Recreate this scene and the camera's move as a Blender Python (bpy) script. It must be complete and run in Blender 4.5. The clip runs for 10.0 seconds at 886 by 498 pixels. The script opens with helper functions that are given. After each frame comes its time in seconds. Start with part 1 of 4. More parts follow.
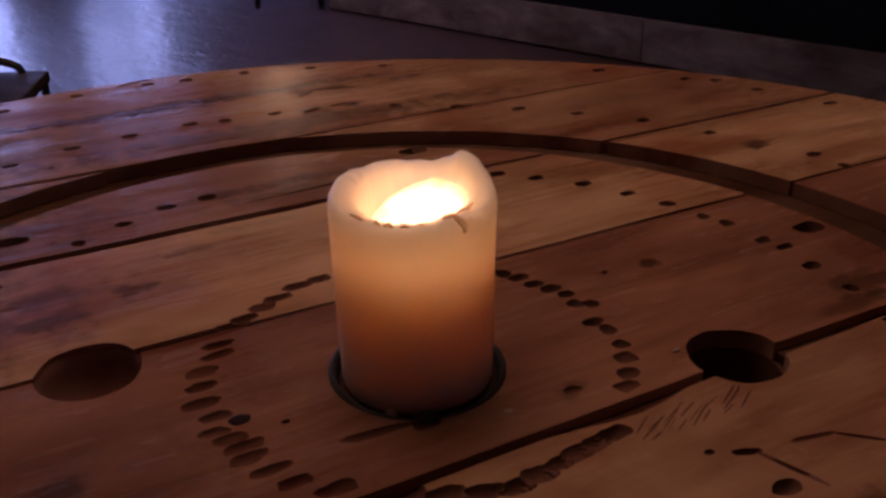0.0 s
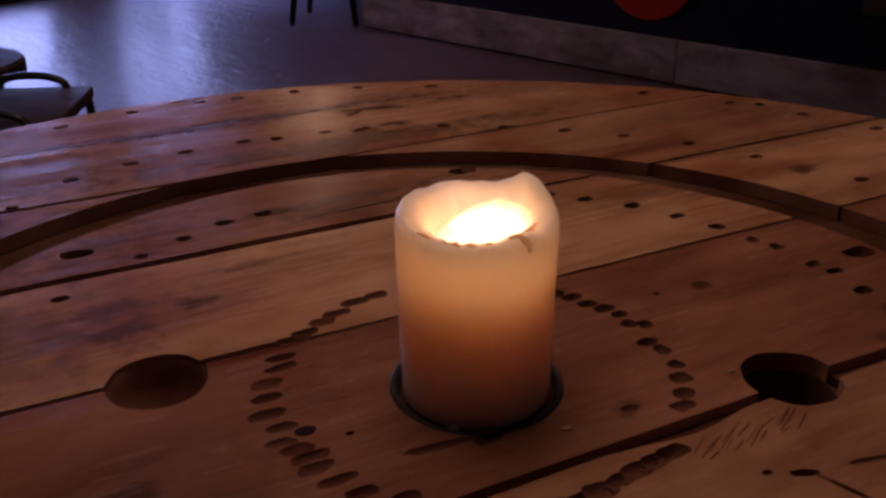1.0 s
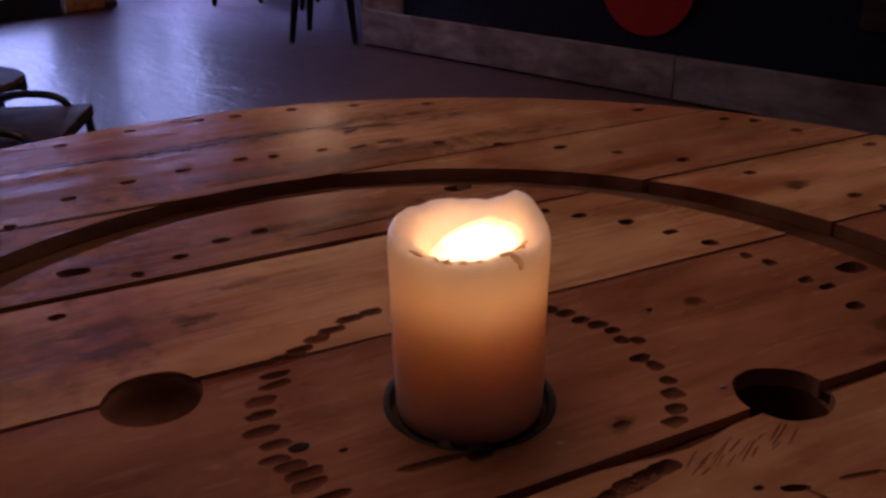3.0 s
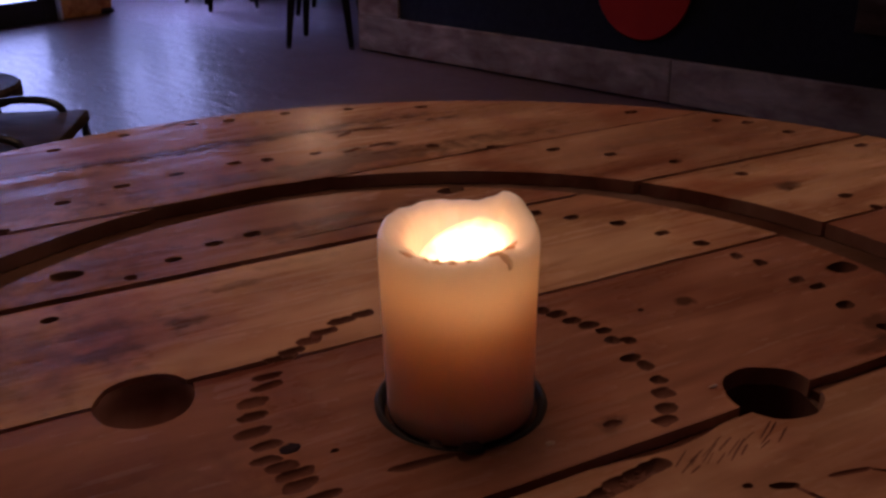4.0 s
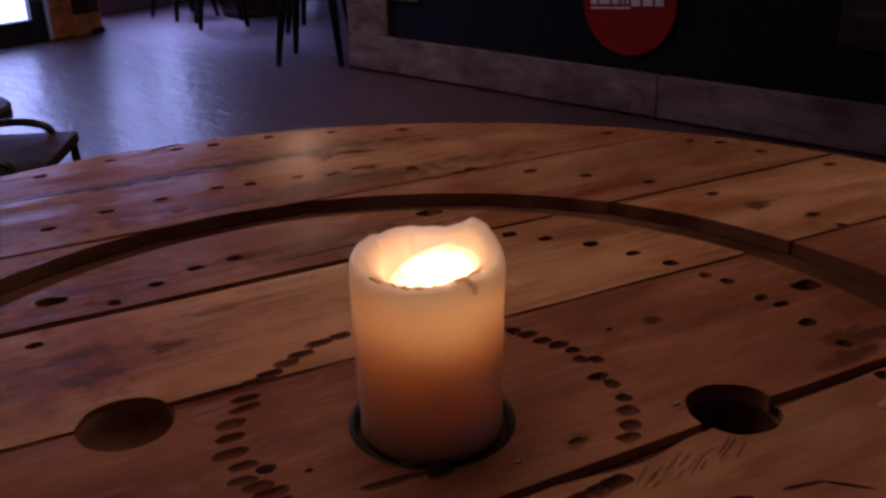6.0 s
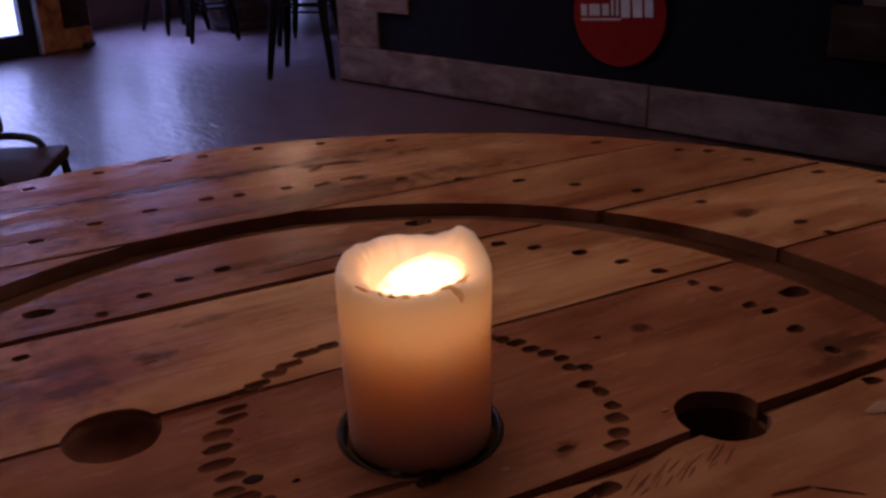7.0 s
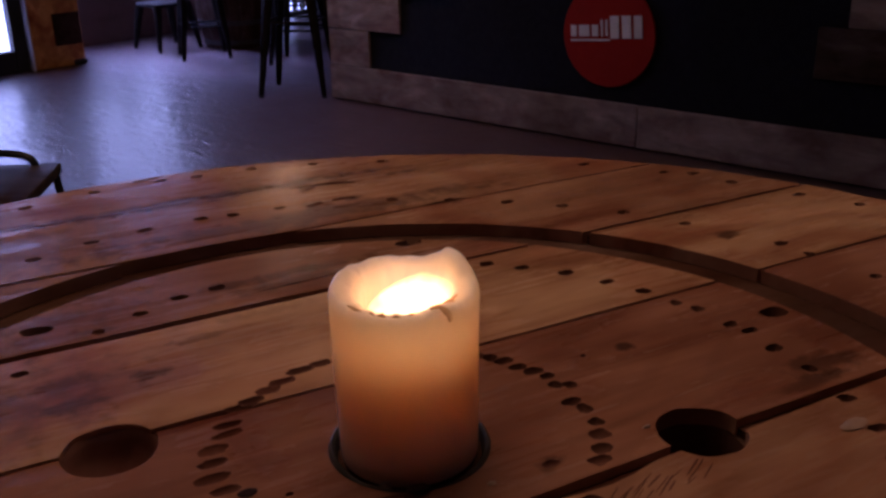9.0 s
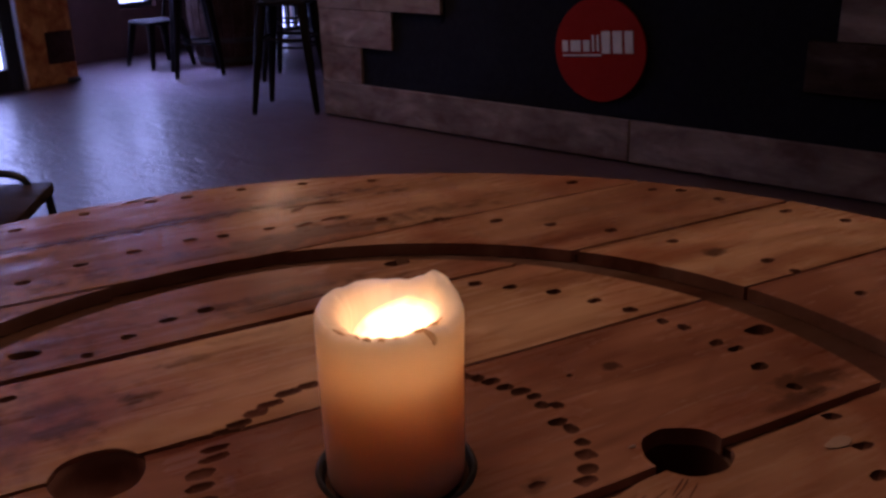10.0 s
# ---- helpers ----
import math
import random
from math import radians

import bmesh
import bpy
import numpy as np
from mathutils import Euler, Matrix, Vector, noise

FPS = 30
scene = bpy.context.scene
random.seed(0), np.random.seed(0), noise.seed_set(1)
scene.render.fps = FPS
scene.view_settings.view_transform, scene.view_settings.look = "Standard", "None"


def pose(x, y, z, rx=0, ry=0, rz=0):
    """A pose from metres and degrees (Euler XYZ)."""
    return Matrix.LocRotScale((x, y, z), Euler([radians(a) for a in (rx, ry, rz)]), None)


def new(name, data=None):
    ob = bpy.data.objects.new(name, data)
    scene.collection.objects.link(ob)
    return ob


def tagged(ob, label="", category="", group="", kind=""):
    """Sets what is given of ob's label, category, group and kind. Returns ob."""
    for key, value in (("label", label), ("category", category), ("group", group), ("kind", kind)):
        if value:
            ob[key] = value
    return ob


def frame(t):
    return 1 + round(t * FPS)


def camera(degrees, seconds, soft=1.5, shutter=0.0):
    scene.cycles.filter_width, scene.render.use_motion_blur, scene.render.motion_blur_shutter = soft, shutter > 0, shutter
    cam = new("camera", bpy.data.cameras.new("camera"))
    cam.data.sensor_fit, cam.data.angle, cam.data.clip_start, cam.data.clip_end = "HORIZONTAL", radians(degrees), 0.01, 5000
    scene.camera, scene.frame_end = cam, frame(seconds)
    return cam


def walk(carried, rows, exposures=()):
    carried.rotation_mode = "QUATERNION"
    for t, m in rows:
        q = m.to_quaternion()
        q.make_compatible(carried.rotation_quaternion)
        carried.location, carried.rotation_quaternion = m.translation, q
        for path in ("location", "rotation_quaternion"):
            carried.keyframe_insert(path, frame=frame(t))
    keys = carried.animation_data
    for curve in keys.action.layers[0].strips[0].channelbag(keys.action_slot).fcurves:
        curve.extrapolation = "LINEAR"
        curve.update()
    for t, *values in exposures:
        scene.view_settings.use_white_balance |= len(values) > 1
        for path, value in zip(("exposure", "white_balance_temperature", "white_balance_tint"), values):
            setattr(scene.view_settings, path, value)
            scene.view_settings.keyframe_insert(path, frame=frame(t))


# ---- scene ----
from mathutils.geometry import delaunay_2d_cdt

# ---------------------------------------------------------------- camera
cam = camera(49.8, 10.0, soft=2.9)
ROWS = [
    (0.0, 0.2988, -0.3223, 1.3557, 39.74, -25.89, -0.71),
    (0.5, 0.2908, -0.3296, 1.3597, 40.75, -25.25, -0.47),
    (1.0, 0.2918, -0.3432, 1.3619, 41.49, -24.81, -0.54),
    (1.5, 0.2939, -0.3431, 1.3640, 41.82, -24.44, -0.71),
    (2.0, 0.2954, -0.3442, 1.3659, 41.57, -24.20, -0.68),
    (2.5, 0.2965, -0.3435, 1.3653, 41.56, -24.01, -0.72),
    (4.0, 0.3023, -0.3424, 1.3634, 41.37, -23.59, -0.96),
    (4.5, 0.3081, -0.3422, 1.3634, 41.53, -23.39, -1.27),
    (5.0, 0.3136, -0.3459, 1.3709, 41.37, -23.29, -1.22),
    (5.5, 0.3187, -0.3479, 1.3760, 41.14, -23.06, -1.29),
    (6.0, 0.3227, -0.3455, 1.3762, 40.90, -22.71, -1.36),
    (7.5, 0.3273, -0.3435, 1.3732, 40.23, -21.80, -1.68),
    (8.0, 0.3311, -0.3445, 1.3770, 40.07, -21.72, -1.78),
    (8.5, 0.3354, -0.3483, 1.3755, 39.96, -21.35, -1.73),
    (9.0, 0.3373, -0.3564, 1.3830, 39.78, -20.95, -1.13),
    (9.5, 0.3395, -0.3561, 1.3849, 39.52, -20.51, -1.23),
    (10.0, 0.3430, -0.3542, 1.3889, 39.42, -20.09, -1.44),
]
walk(cam, [(t, pose(x, y, z, 90 + pitch, 0, yaw) @ pose(0, 0, 0, 0, 0, roll)) for t, x, y, z, yaw, pitch, roll in ROWS])

# ---------------------------------------------------------------- light
world = bpy.data.worlds.new("world")
scene.world = world
world.use_nodes = True
sky = world.node_tree.nodes.new("ShaderNodeTexSky")
sky.sky_type, sky.sun_disc, sky.sun_elevation, sky.sun_rotation = "NISHITA", False, radians(35), radians(250)
world.node_tree.links.new(sky.outputs[0], world.node_tree.nodes["Background"].inputs[0])
world.node_tree.nodes["Background"].inputs[1].default_value = 0.05

CANDLE = Vector((0.0053, 0.0072, 1.066))     # foot of the candle
flame_lamp = bpy.data.lights.new("flame_light", "POINT")
flame_lamp.energy, flame_lamp.color, flame_lamp.shadow_soft_size = 0.0212, (1.0, 0.39, 0.165), 0.008
new("flame_light", flame_lamp).location = CANDLE + Vector((0.003, 0.003, 0.101))

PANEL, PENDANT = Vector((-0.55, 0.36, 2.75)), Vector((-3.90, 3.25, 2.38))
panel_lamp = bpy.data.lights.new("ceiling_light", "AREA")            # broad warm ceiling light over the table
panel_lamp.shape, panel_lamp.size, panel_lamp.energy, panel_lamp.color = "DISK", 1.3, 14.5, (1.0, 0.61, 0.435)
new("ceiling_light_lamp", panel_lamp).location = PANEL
pendant_lamp = bpy.data.lights.new("pendant_light", "AREA")          # small warm pendant nearer the door
pendant_lamp.shape, pendant_lamp.size, pendant_lamp.energy, pendant_lamp.color = "DISK", 0.30, 12.5, (1.0, 0.58, 0.39)
new("pendant_light", pendant_lamp).location = PENDANT
window_lamp = bpy.data.lights.new("window_light", "AREA")            # skylight falling steeply through the back windows
window_lamp.shape, window_lamp.size, window_lamp.size_y, window_lamp.energy, window_lamp.color = "RECTANGLE", 1.2, 1.5, 36.0, (0.36, 0.38, 1.0)
window_lamp.spread = radians(52)
new("window_light", window_lamp).matrix_basis = pose(-8.05, 4.85, 1.9, 0, -33, 0)


# ---------------------------------------------------------------- material helpers
class Mat:
    """A small builder for node materials."""

    def __init__(self, name):
        self.m = bpy.data.materials.new(name)
        self.m.use_nodes = True
        self.t = self.m.node_tree
        self.b = self.t.nodes["Principled BSDF"]

    def node(self, kind, **values):
        n = self.t.nodes.new(kind)
        for k, v in values.items():
            n.inputs[k.replace("_", " ")].default_value = v
        return n

    def link(self, a, b):
        self.t.links.new(a, b)

    def coords(self, scale=(1, 1, 1), shift=0.0):
        tc = self.node("ShaderNodeTexCoord")
        mp = self.node("ShaderNodeMapping")
        mp.inputs["Scale"].default_value = scale
        self.link(tc.outputs["Object"], mp.inputs["Vector"])
        if shift:
            info = self.node("ShaderNodeObjectInfo")
            mul = self.node("ShaderNodeMath")
            mul.operation = "MULTIPLY"
            mul.inputs[1].default_value = shift
            self.link(info.outputs["Random"], mul.inputs[0])
            self.link(mul.outputs[0], mp.inputs["Location"])
        return mp.outputs[0]

    def noise(self, vec, scale, detail=4.0, rough=0.55, warp=0.0):
        n = self.node("ShaderNodeTexNoise")
        n.inputs["Scale"].default_value, n.inputs["Detail"].default_value = scale, detail
        n.inputs["Roughness"].default_value, n.inputs["Distortion"].default_value = rough, warp
        self.link(vec, n.inputs["Vector"])
        return n.outputs["Fac"]

    def ramp(self, fac, *stops):
        r = self.node("ShaderNodeValToRGB")
        while len(r.color_ramp.elements) < len(stops):
            r.color_ramp.elements.new(0.5)
        for e, (p, c) in zip(r.color_ramp.elements, stops):
            e.position, e.color = p, (*c, 1)
        self.link(fac, r.inputs[0])
        return r.outputs[0]

    def span(self, fac, a, b, c=0.0, d=1.0):
        r = self.node("ShaderNodeMapRange")
        for k, v in zip((1, 2, 3, 4), (a, b, c, d)):
            r.inputs[k].default_value = v
        self.link(fac, r.inputs[0])
        return r.outputs[0]

    def mix(self, a, b, fac, kind="MIX"):
        x = self.node("ShaderNodeMix")
        x.data_type, x.blend_type = "RGBA", kind
        for sock, v in ((x.inputs[6], a), (x.inputs[7], b), (x.inputs[0], fac)):
            if isinstance(v, (int, float)):
                sock.default_value = v
            elif isinstance(v, tuple):
                sock.default_value = (*v, 1)
            else:
                self.link(v, sock)
        return x.outputs[2]

    def math(self, op, a, b=0.0, c=0.0):
        x = self.node("ShaderNodeMath")
        x.operation = op
        for i, v in enumerate((a, b, c)):
            if isinstance(v, (int, float)):
                x.inputs[i].default_value = v
            else:
                self.link(v, x.inputs[i])
        return x.outputs[0]

    def bump(self, height, strength=0.3, distance=0.002):
        x = self.node("ShaderNodeBump")
        x.inputs["Strength"].default_value, x.inputs["Distance"].default_value = strength, distance
        self.link(height, x.inputs["Height"])
        self.link(x.outputs[0], self.b.inputs["Normal"])

    def set(self, **values):
        for k, v in values.items():
            s = self.b.inputs[k.replace("_", " ")]
            if isinstance(v, (int, float)):
                s.default_value = v
            elif isinstance(v, tuple):
                s.default_value = (*v, 1) if len(v) == 3 and s.type == "RGBA" else v
            else:
                self.link(v, s)
        return self


def wood(name, dark, mid, light, grain=1.0, rough=(0.35, 0.6), spots=(), shift=7.0, along="x", bump=0.35, worn=0.75, dirt=0.8, gloss=0.13, rolling=3.0):
    """Sawn softwood: long streaks along the board, growth rings, worn pale and dirty red patches, and stains and shade
    bands of given places.
    """
    k = Mat(name)
    stretch = {"x": (1.2, 14, 6), "y": (14, 1.2, 6), "z": (14, 6, 1.2)}[along]
    v = k.coords(tuple(s * grain for s in stretch), shift)
    streak = k.noise(v, 1.6, 6, 0.62, 0.9)
    fine = k.noise(v, 9.0, 5, 0.6, 0.3)
    flow = k.coords(tuple(math.sqrt(s) for s in stretch), shift)
    rings = k.node("ShaderNodeTexNoise")
    rings.inputs["Scale"].default_value, rings.inputs["Detail"].default_value = 2.2, 1.5
    k.link(flow, rings.inputs["Vector"])
    band = k.math("SINE", k.math("MULTIPLY", rings.outputs["Fac"], 75.0))
    patch = k.noise(flow, 2.6, 4, 0.6, 0.5)
    roll = k.noise(k.coords({"x": (0.8, 5, 4), "y": (5, 0.8, 4), "z": (5, 4, 0.8)}[along], shift * 0.6), 2.7, 2, 0.5, 0.4)
    base = k.coords((1, 1, 1), shift)
    blotch = k.noise(base, 7.0, 5, 0.6, 0.6)
    grit = k.noise(base, 170.0, 3, 0.6)
    col = k.ramp(streak, (0.14, dark), (0.5, mid), (0.86, light))
    col = k.mix(col, dark, k.span(band, 0.35, 1.0, 0.0, 0.20))
    col = k.mix(col, dark, k.span(fine, 0.54, 0.78, 0.0, 0.16))
    # dips of the rolling surface darkened in the colour, as their shading
    col = k.mix(col, dark, k.span(roll, 0.50, 0.34, 0.0, 0.55))
    col = k.mix(col, tuple(min(1, c * 1.5 + 0.04) for c in mid), k.span(patch, 0.52, 0.72, 0.0, worn))
    col = k.mix(col, k.mix(col, (0.50, 0.20, 0.14), 0.9, "MULTIPLY"), k.span(blotch, 0.46, 0.68, 0.0, dirt))
    cloud = k.noise(k.coords((1.0, 1.8, 1.8), shift * 1.7), 3.4, 3, 0.55, 0.8)
    col = k.mix(col, k.mix(col, (0.56, 0.40, 0.38), 1.0, "MULTIPLY"), k.span(cloud, 0.42, 0.66, 0.0, 0.75))
    info = k.node("ShaderNodeObjectInfo")
    hsv = k.node("ShaderNodeHueSaturation")
    k.link(k.span(info.outputs["Random"], 0, 1, 0.93, 1.08), hsv.inputs["Value"])
    k.link(col, hsv.inputs["Color"])
    col = hsv.outputs[0]
    tc = k.node("ShaderNodeTexCoord")
    edge = k.noise(k.coords((1, 1, 1)), 60.0, 3)
    for x, y, rx, ry, power in spots:
        mp = k.node("ShaderNodeMapping")
        mp.inputs["Location"].default_value = (-x / rx, -y / ry, 0)
        mp.inputs["Scale"].default_value = (1 / rx, 1 / ry, 0)
        k.link(tc.outputs["Object"], mp.inputs["Vector"])
        ln = k.node("ShaderNodeVectorMath")
        ln.operation = "LENGTH"
        k.link(mp.outputs[0], ln.inputs[0])
        d = k.math("ADD", ln.outputs["Value"], k.span(edge, 0.3, 0.7, -0.5, 0.5))
        col = k.mix(col, (0.040, 0.017, 0.011), k.span(d, 1.05, 0.5, 0.0, power))
    k.set(Specular_IOR_Level=gloss, Base_Color=col, Roughness=k.span(k.math("ADD", k.math("MULTIPLY", fine, 0.4), k.math("MULTIPLY", blotch, 0.6)), 0.35, 0.65, *rough))
    height = k.math("ADD", k.math("MULTIPLY", streak, 1.0), k.math("ADD", k.math("MULTIPLY", fine, 0.6), k.math("MULTIPLY", grit, 0.15)))
    k.bump(k.math("ADD", height, k.math("ADD", k.math("MULTIPLY", blotch, 1.0), k.math("ADD", k.math("MULTIPLY", patch, 2.2), k.math("MULTIPLY", roll, rolling)))), bump, 0.0022)
    return k.m


def plain(name, colour, rough=0.5, metal=0.0, vary=0.25, scale=12.0, bump=0.1, **more):
    k = Mat(name)
    v = k.coords()
    n = k.noise(v, scale, 5, 0.6)
    f = k.noise(v, scale * 9, 3, 0.6)
    c = tuple(a * (1 - vary) for a in colour)
    k.set(Base_Color=k.ramp(n, (0.3, c), (0.7, colour)), Metallic=metal, Roughness=k.span(f, 0.3, 0.7, max(rough - 0.1, 0.02), min(rough + 0.12, 1)), **more)
    k.bump(k.math("ADD", n, k.math("MULTIPLY", f, 0.4)), bump, 0.002)
    return k.m


def glow(name, colour, strength):
    k = Mat(name)
    k.set(Base_Color=(0, 0, 0), Emission_Color=colour, Emission_Strength=strength, Roughness=1.0)
    return k.m


# ---------------------------------------------------------------- mesh helpers
def part(name, bm, material, parent=None, label=""):
    """One mesh object from a bmesh, under a thing or part."""
    me = bpy.data.meshes.new(name)
    bm.to_mesh(me)
    bm.free()
    me.materials.append(material)
    ob = new(name, me)
    if parent:
        ob.parent = parent
    if label:
        ob["label"] = label
    return ob


def thing(name, m, label, category, group="", kind=""):
    """An empty at the base of a thing."""
    ob = new(name)
    ob.matrix_basis = m
    return tagged(ob, label, category, group, kind)


def shade(ob, angle=40, flat_top=False):
    ob.data.shade_smooth()
    for e in ob.data.edges:
        e.use_edge_sharp = False
    bm = bmesh.new()
    bm.from_mesh(ob.data)
    for e in bm.edges:
        e.smooth = len(e.link_faces) == 2 and e.calc_face_angle(0) < radians(angle)
        if flat_top and len(e.link_faces) == 2 and sum(f.normal.z > 0.9999 for f in e.link_faces) == 1:
            e.smooth = False
    bm.to_mesh(ob.data)
    bm.free()
    return ob


def box_bm(x0, x1, y0, y1, z0, z1, bevel=0.0, segments=1):
    bm = bmesh.new()
    bmesh.ops.create_cube(bm, size=1)
    bmesh.ops.scale(bm, vec=(x1 - x0, y1 - y0, z1 - z0), verts=bm.verts)
    bmesh.ops.translate(bm, vec=((x0 + x1) / 2, (y0 + y1) / 2, (z0 + z1) / 2), verts=bm.verts)
    if bevel:
        bmesh.ops.bevel(bm, geom=bm.edges[:], offset=bevel, segments=segments, affect="EDGES", profile=0.5)
    return bm


def tube_bm(points, radius, sides=10, closed=False):
    """A round bar along a line of points; radius is a number or one per point."""
    bm = bmesh.new()
    pts = [Vector(p) for p in points]
    radii = radius if isinstance(radius, (list, tuple)) else [radius] * len(pts)
    rings, side = [], None
    for i, p in enumerate(pts):
        a = pts[(i - 1) % len(pts)] if closed else pts[max(i - 1, 0)]
        b = pts[(i + 1) % len(pts)] if closed else pts[min(i + 1, len(pts) - 1)]
        d = (b - a).normalized()
        if side is None:
            side = d.orthogonal().normalized()
        side = (side - d * side.dot(d)).normalized()
        up = d.cross(side)
        rings.append([bm.verts.new(p + radii[i] * (math.cos(u) * side + math.sin(u) * up)) for u in (2 * math.pi * j / sides for j in range(sides))])
    pairs = list(zip(rings, rings[1:])) + ([(rings[-1], rings[0])] if closed else [])
    for r, s in pairs:
        for j in range(sides):
            bm.faces.new((r[j], r[(j + 1) % sides], s[(j + 1) % sides], s[j]))
    if not closed:
        bm.faces.new(rings[0][::-1])
        bm.faces.new(rings[-1])
    bmesh.ops.recalc_face_normals(bm, faces=bm.faces)
    return bm


def turned_bm(profile, sides=48):
    """A solid turned from (radius, z) pairs; ends at the axis are closed."""
    bm = bmesh.new()
    rings = []
    for r, z in profile:
        rings.append([bm.verts.new((r * math.cos(2 * math.pi * j / sides), r * math.sin(2 * math.pi * j / sides), z)) for j in range(sides)] if r > 1e-6 else [bm.verts.new((0, 0, z))])
    for a, b in zip(rings, rings[1:]):
        for j in range(sides):
            k = (j + 1) % sides
            if len(a) == 1:
                bm.faces.new((a[0], b[j], b[k]))
            elif len(b) == 1:
                bm.faces.new((a[j], a[k], b[0]))
            else:
                bm.faces.new((a[j], a[k], b[k], b[j]))
    bmesh.ops.recalc_face_normals(bm, faces=bm.faces)
    return bm


def within(p, loop):
    """Whether a point lies in a closed 2D loop."""
    x, y, odd = p[0], p[1], False
    for (ax, ay), (bx, by) in zip(loop, loop[1:] + loop[:1]):
        if (ay > y) != (by > y) and x < (bx - ax) * (y - ay) / (by - ay) + ax:
            odd = not odd
    return odd


def slab_bm(loops, lines, keep, z0, z1, bevel=0.0, dents=(), side=0):
    """A flat solid between z0 and z1: the parts of the plane, cut by loops and lines, whose middles keep() accepts.
    dents: loops sunk below the top by a depth, with the second material."""
    verts, edges = [], []
    inner = [[(cx + k * (x - cx), cy + k * (y - cy)) for x, y in d] for k in (0.86, 0.66, 0.34) for d, cx, cy, _ in dents]
    for loop in list(loops) + [d[0] for d in dents] + inner:
        n = len(verts)
        verts += [Vector(p) for p in loop]
        edges += [(n + i, n + (i + 1) % len(loop)) for i in range(len(loop))]
    for line in lines:
        n = len(verts)
        verts += [Vector(p) for p in line]
        edges += [(n + i, n + i + 1) for i in range(len(line) - 1)]
    vs, _, fs, *_ = delaunay_2d_cdt(verts, edges, [], 0, 1e-6)
    deep = [z1] * len(vs)
    for (_, cx, cy, depth), loop, k in zip(list(dents) * 3, inner, [0.42] * len(dents) + [0.8] * len(dents) + [1.0] * len(dents)):
        wide = [(cx + 1.03 * (x - cx), cy + 1.03 * (y - cy)) for x, y in loop]
        reach = max(abs(x - cx) for x, _ in wide) + 0.002
        for i, v in enumerate(vs):
            if abs(v.x - cx) < reach and abs(v.y - cy) < reach and within(v, wide):
                deep[i] = min(deep[i], z1 - k * depth)
    bm = bmesh.new()
    top = {}
    for f in fs:
        c = sum((vs[i] for i in f), Vector((0, 0))) / len(f)
        if keep(c):
            for i in f:
                if i not in top:
                    top[i] = bm.verts.new((*vs[i], deep[i]))
            try:
                g = bm.faces.new([top[i] for i in f])
            except ValueError:
                continue
            depth = max((d[3] for d in dents if d[3] > 0.0005 and abs(c.x - d[1]) < 0.06 and abs(c.y - d[2]) < 0.06 and within(c, d[0])), default=0)
            g.material_index = 0 if not depth else 3 if depth > 0.0036 else 1
    bm.normal_update()
    for f in bm.faces:
        if f.normal.z < 0:
            f.normal_flip()
    faces = bm.faces[:]
    rim = [(l.vert, l.link_loop_next.vert) for f in faces for l in f.loops if len(l.edge.link_faces) == 1]
    low = {v: bm.verts.new((v.co.x, v.co.y, z0)) for v in bm.verts[:]}
    for f in faces:
        bm.faces.new([low[v] for v in reversed(f.verts)])
    for a, b in rim:
        bm.faces.new((b, a, low[a], low[b])).material_index = side
    if bevel:
        edge = [bm.edges.get((a, b)) for a, b in rim if a.co.z == z1 and b.co.z == z1]
        bmesh.ops.bevel(bm, geom=edge, offset=bevel, segments=1, affect="EDGES", clamp_overlap=True)
    return bm


def circle(r, n=96, cx=0.0, cy=0.0, wobble=0.0, seed=0.0):
    out = []
    for i in range(n):
        a = 2 * math.pi * i / n
        k = r * (1 + wobble * noise.noise(Vector((math.cos(a) * 1.7, math.sin(a) * 1.7, seed))))
        out.append((cx + k * math.cos(a), cy + k * math.sin(a)))
    return out


def dent(x, y, rx, ry, seed, n=12, turn=0.0):
    """The uneven mouth of a nail hole or drilled slot."""
    out = []
    for i in range(n):
        a = 2 * math.pi * i / n
        k = 1 + 0.32 * noise.noise(Vector((math.cos(a) * 0.9, math.sin(a) * 0.9, seed * 3.7))) + 0.16 * noise.noise(Vector((math.cos(a) * 2.2, math.sin(a) * 2.2, seed * 1.9)))
        u, v = 1.05 * rx * k * math.copysign(abs(math.cos(a)) ** 0.76, math.cos(a)), 0.95 * ry * k * math.copysign(abs(math.sin(a)) ** 0.76, math.sin(a))
        out.append((x + u * math.cos(turn) - v * math.sin(turn), y + u * math.sin(turn) + v * math.cos(turn)))
    return out


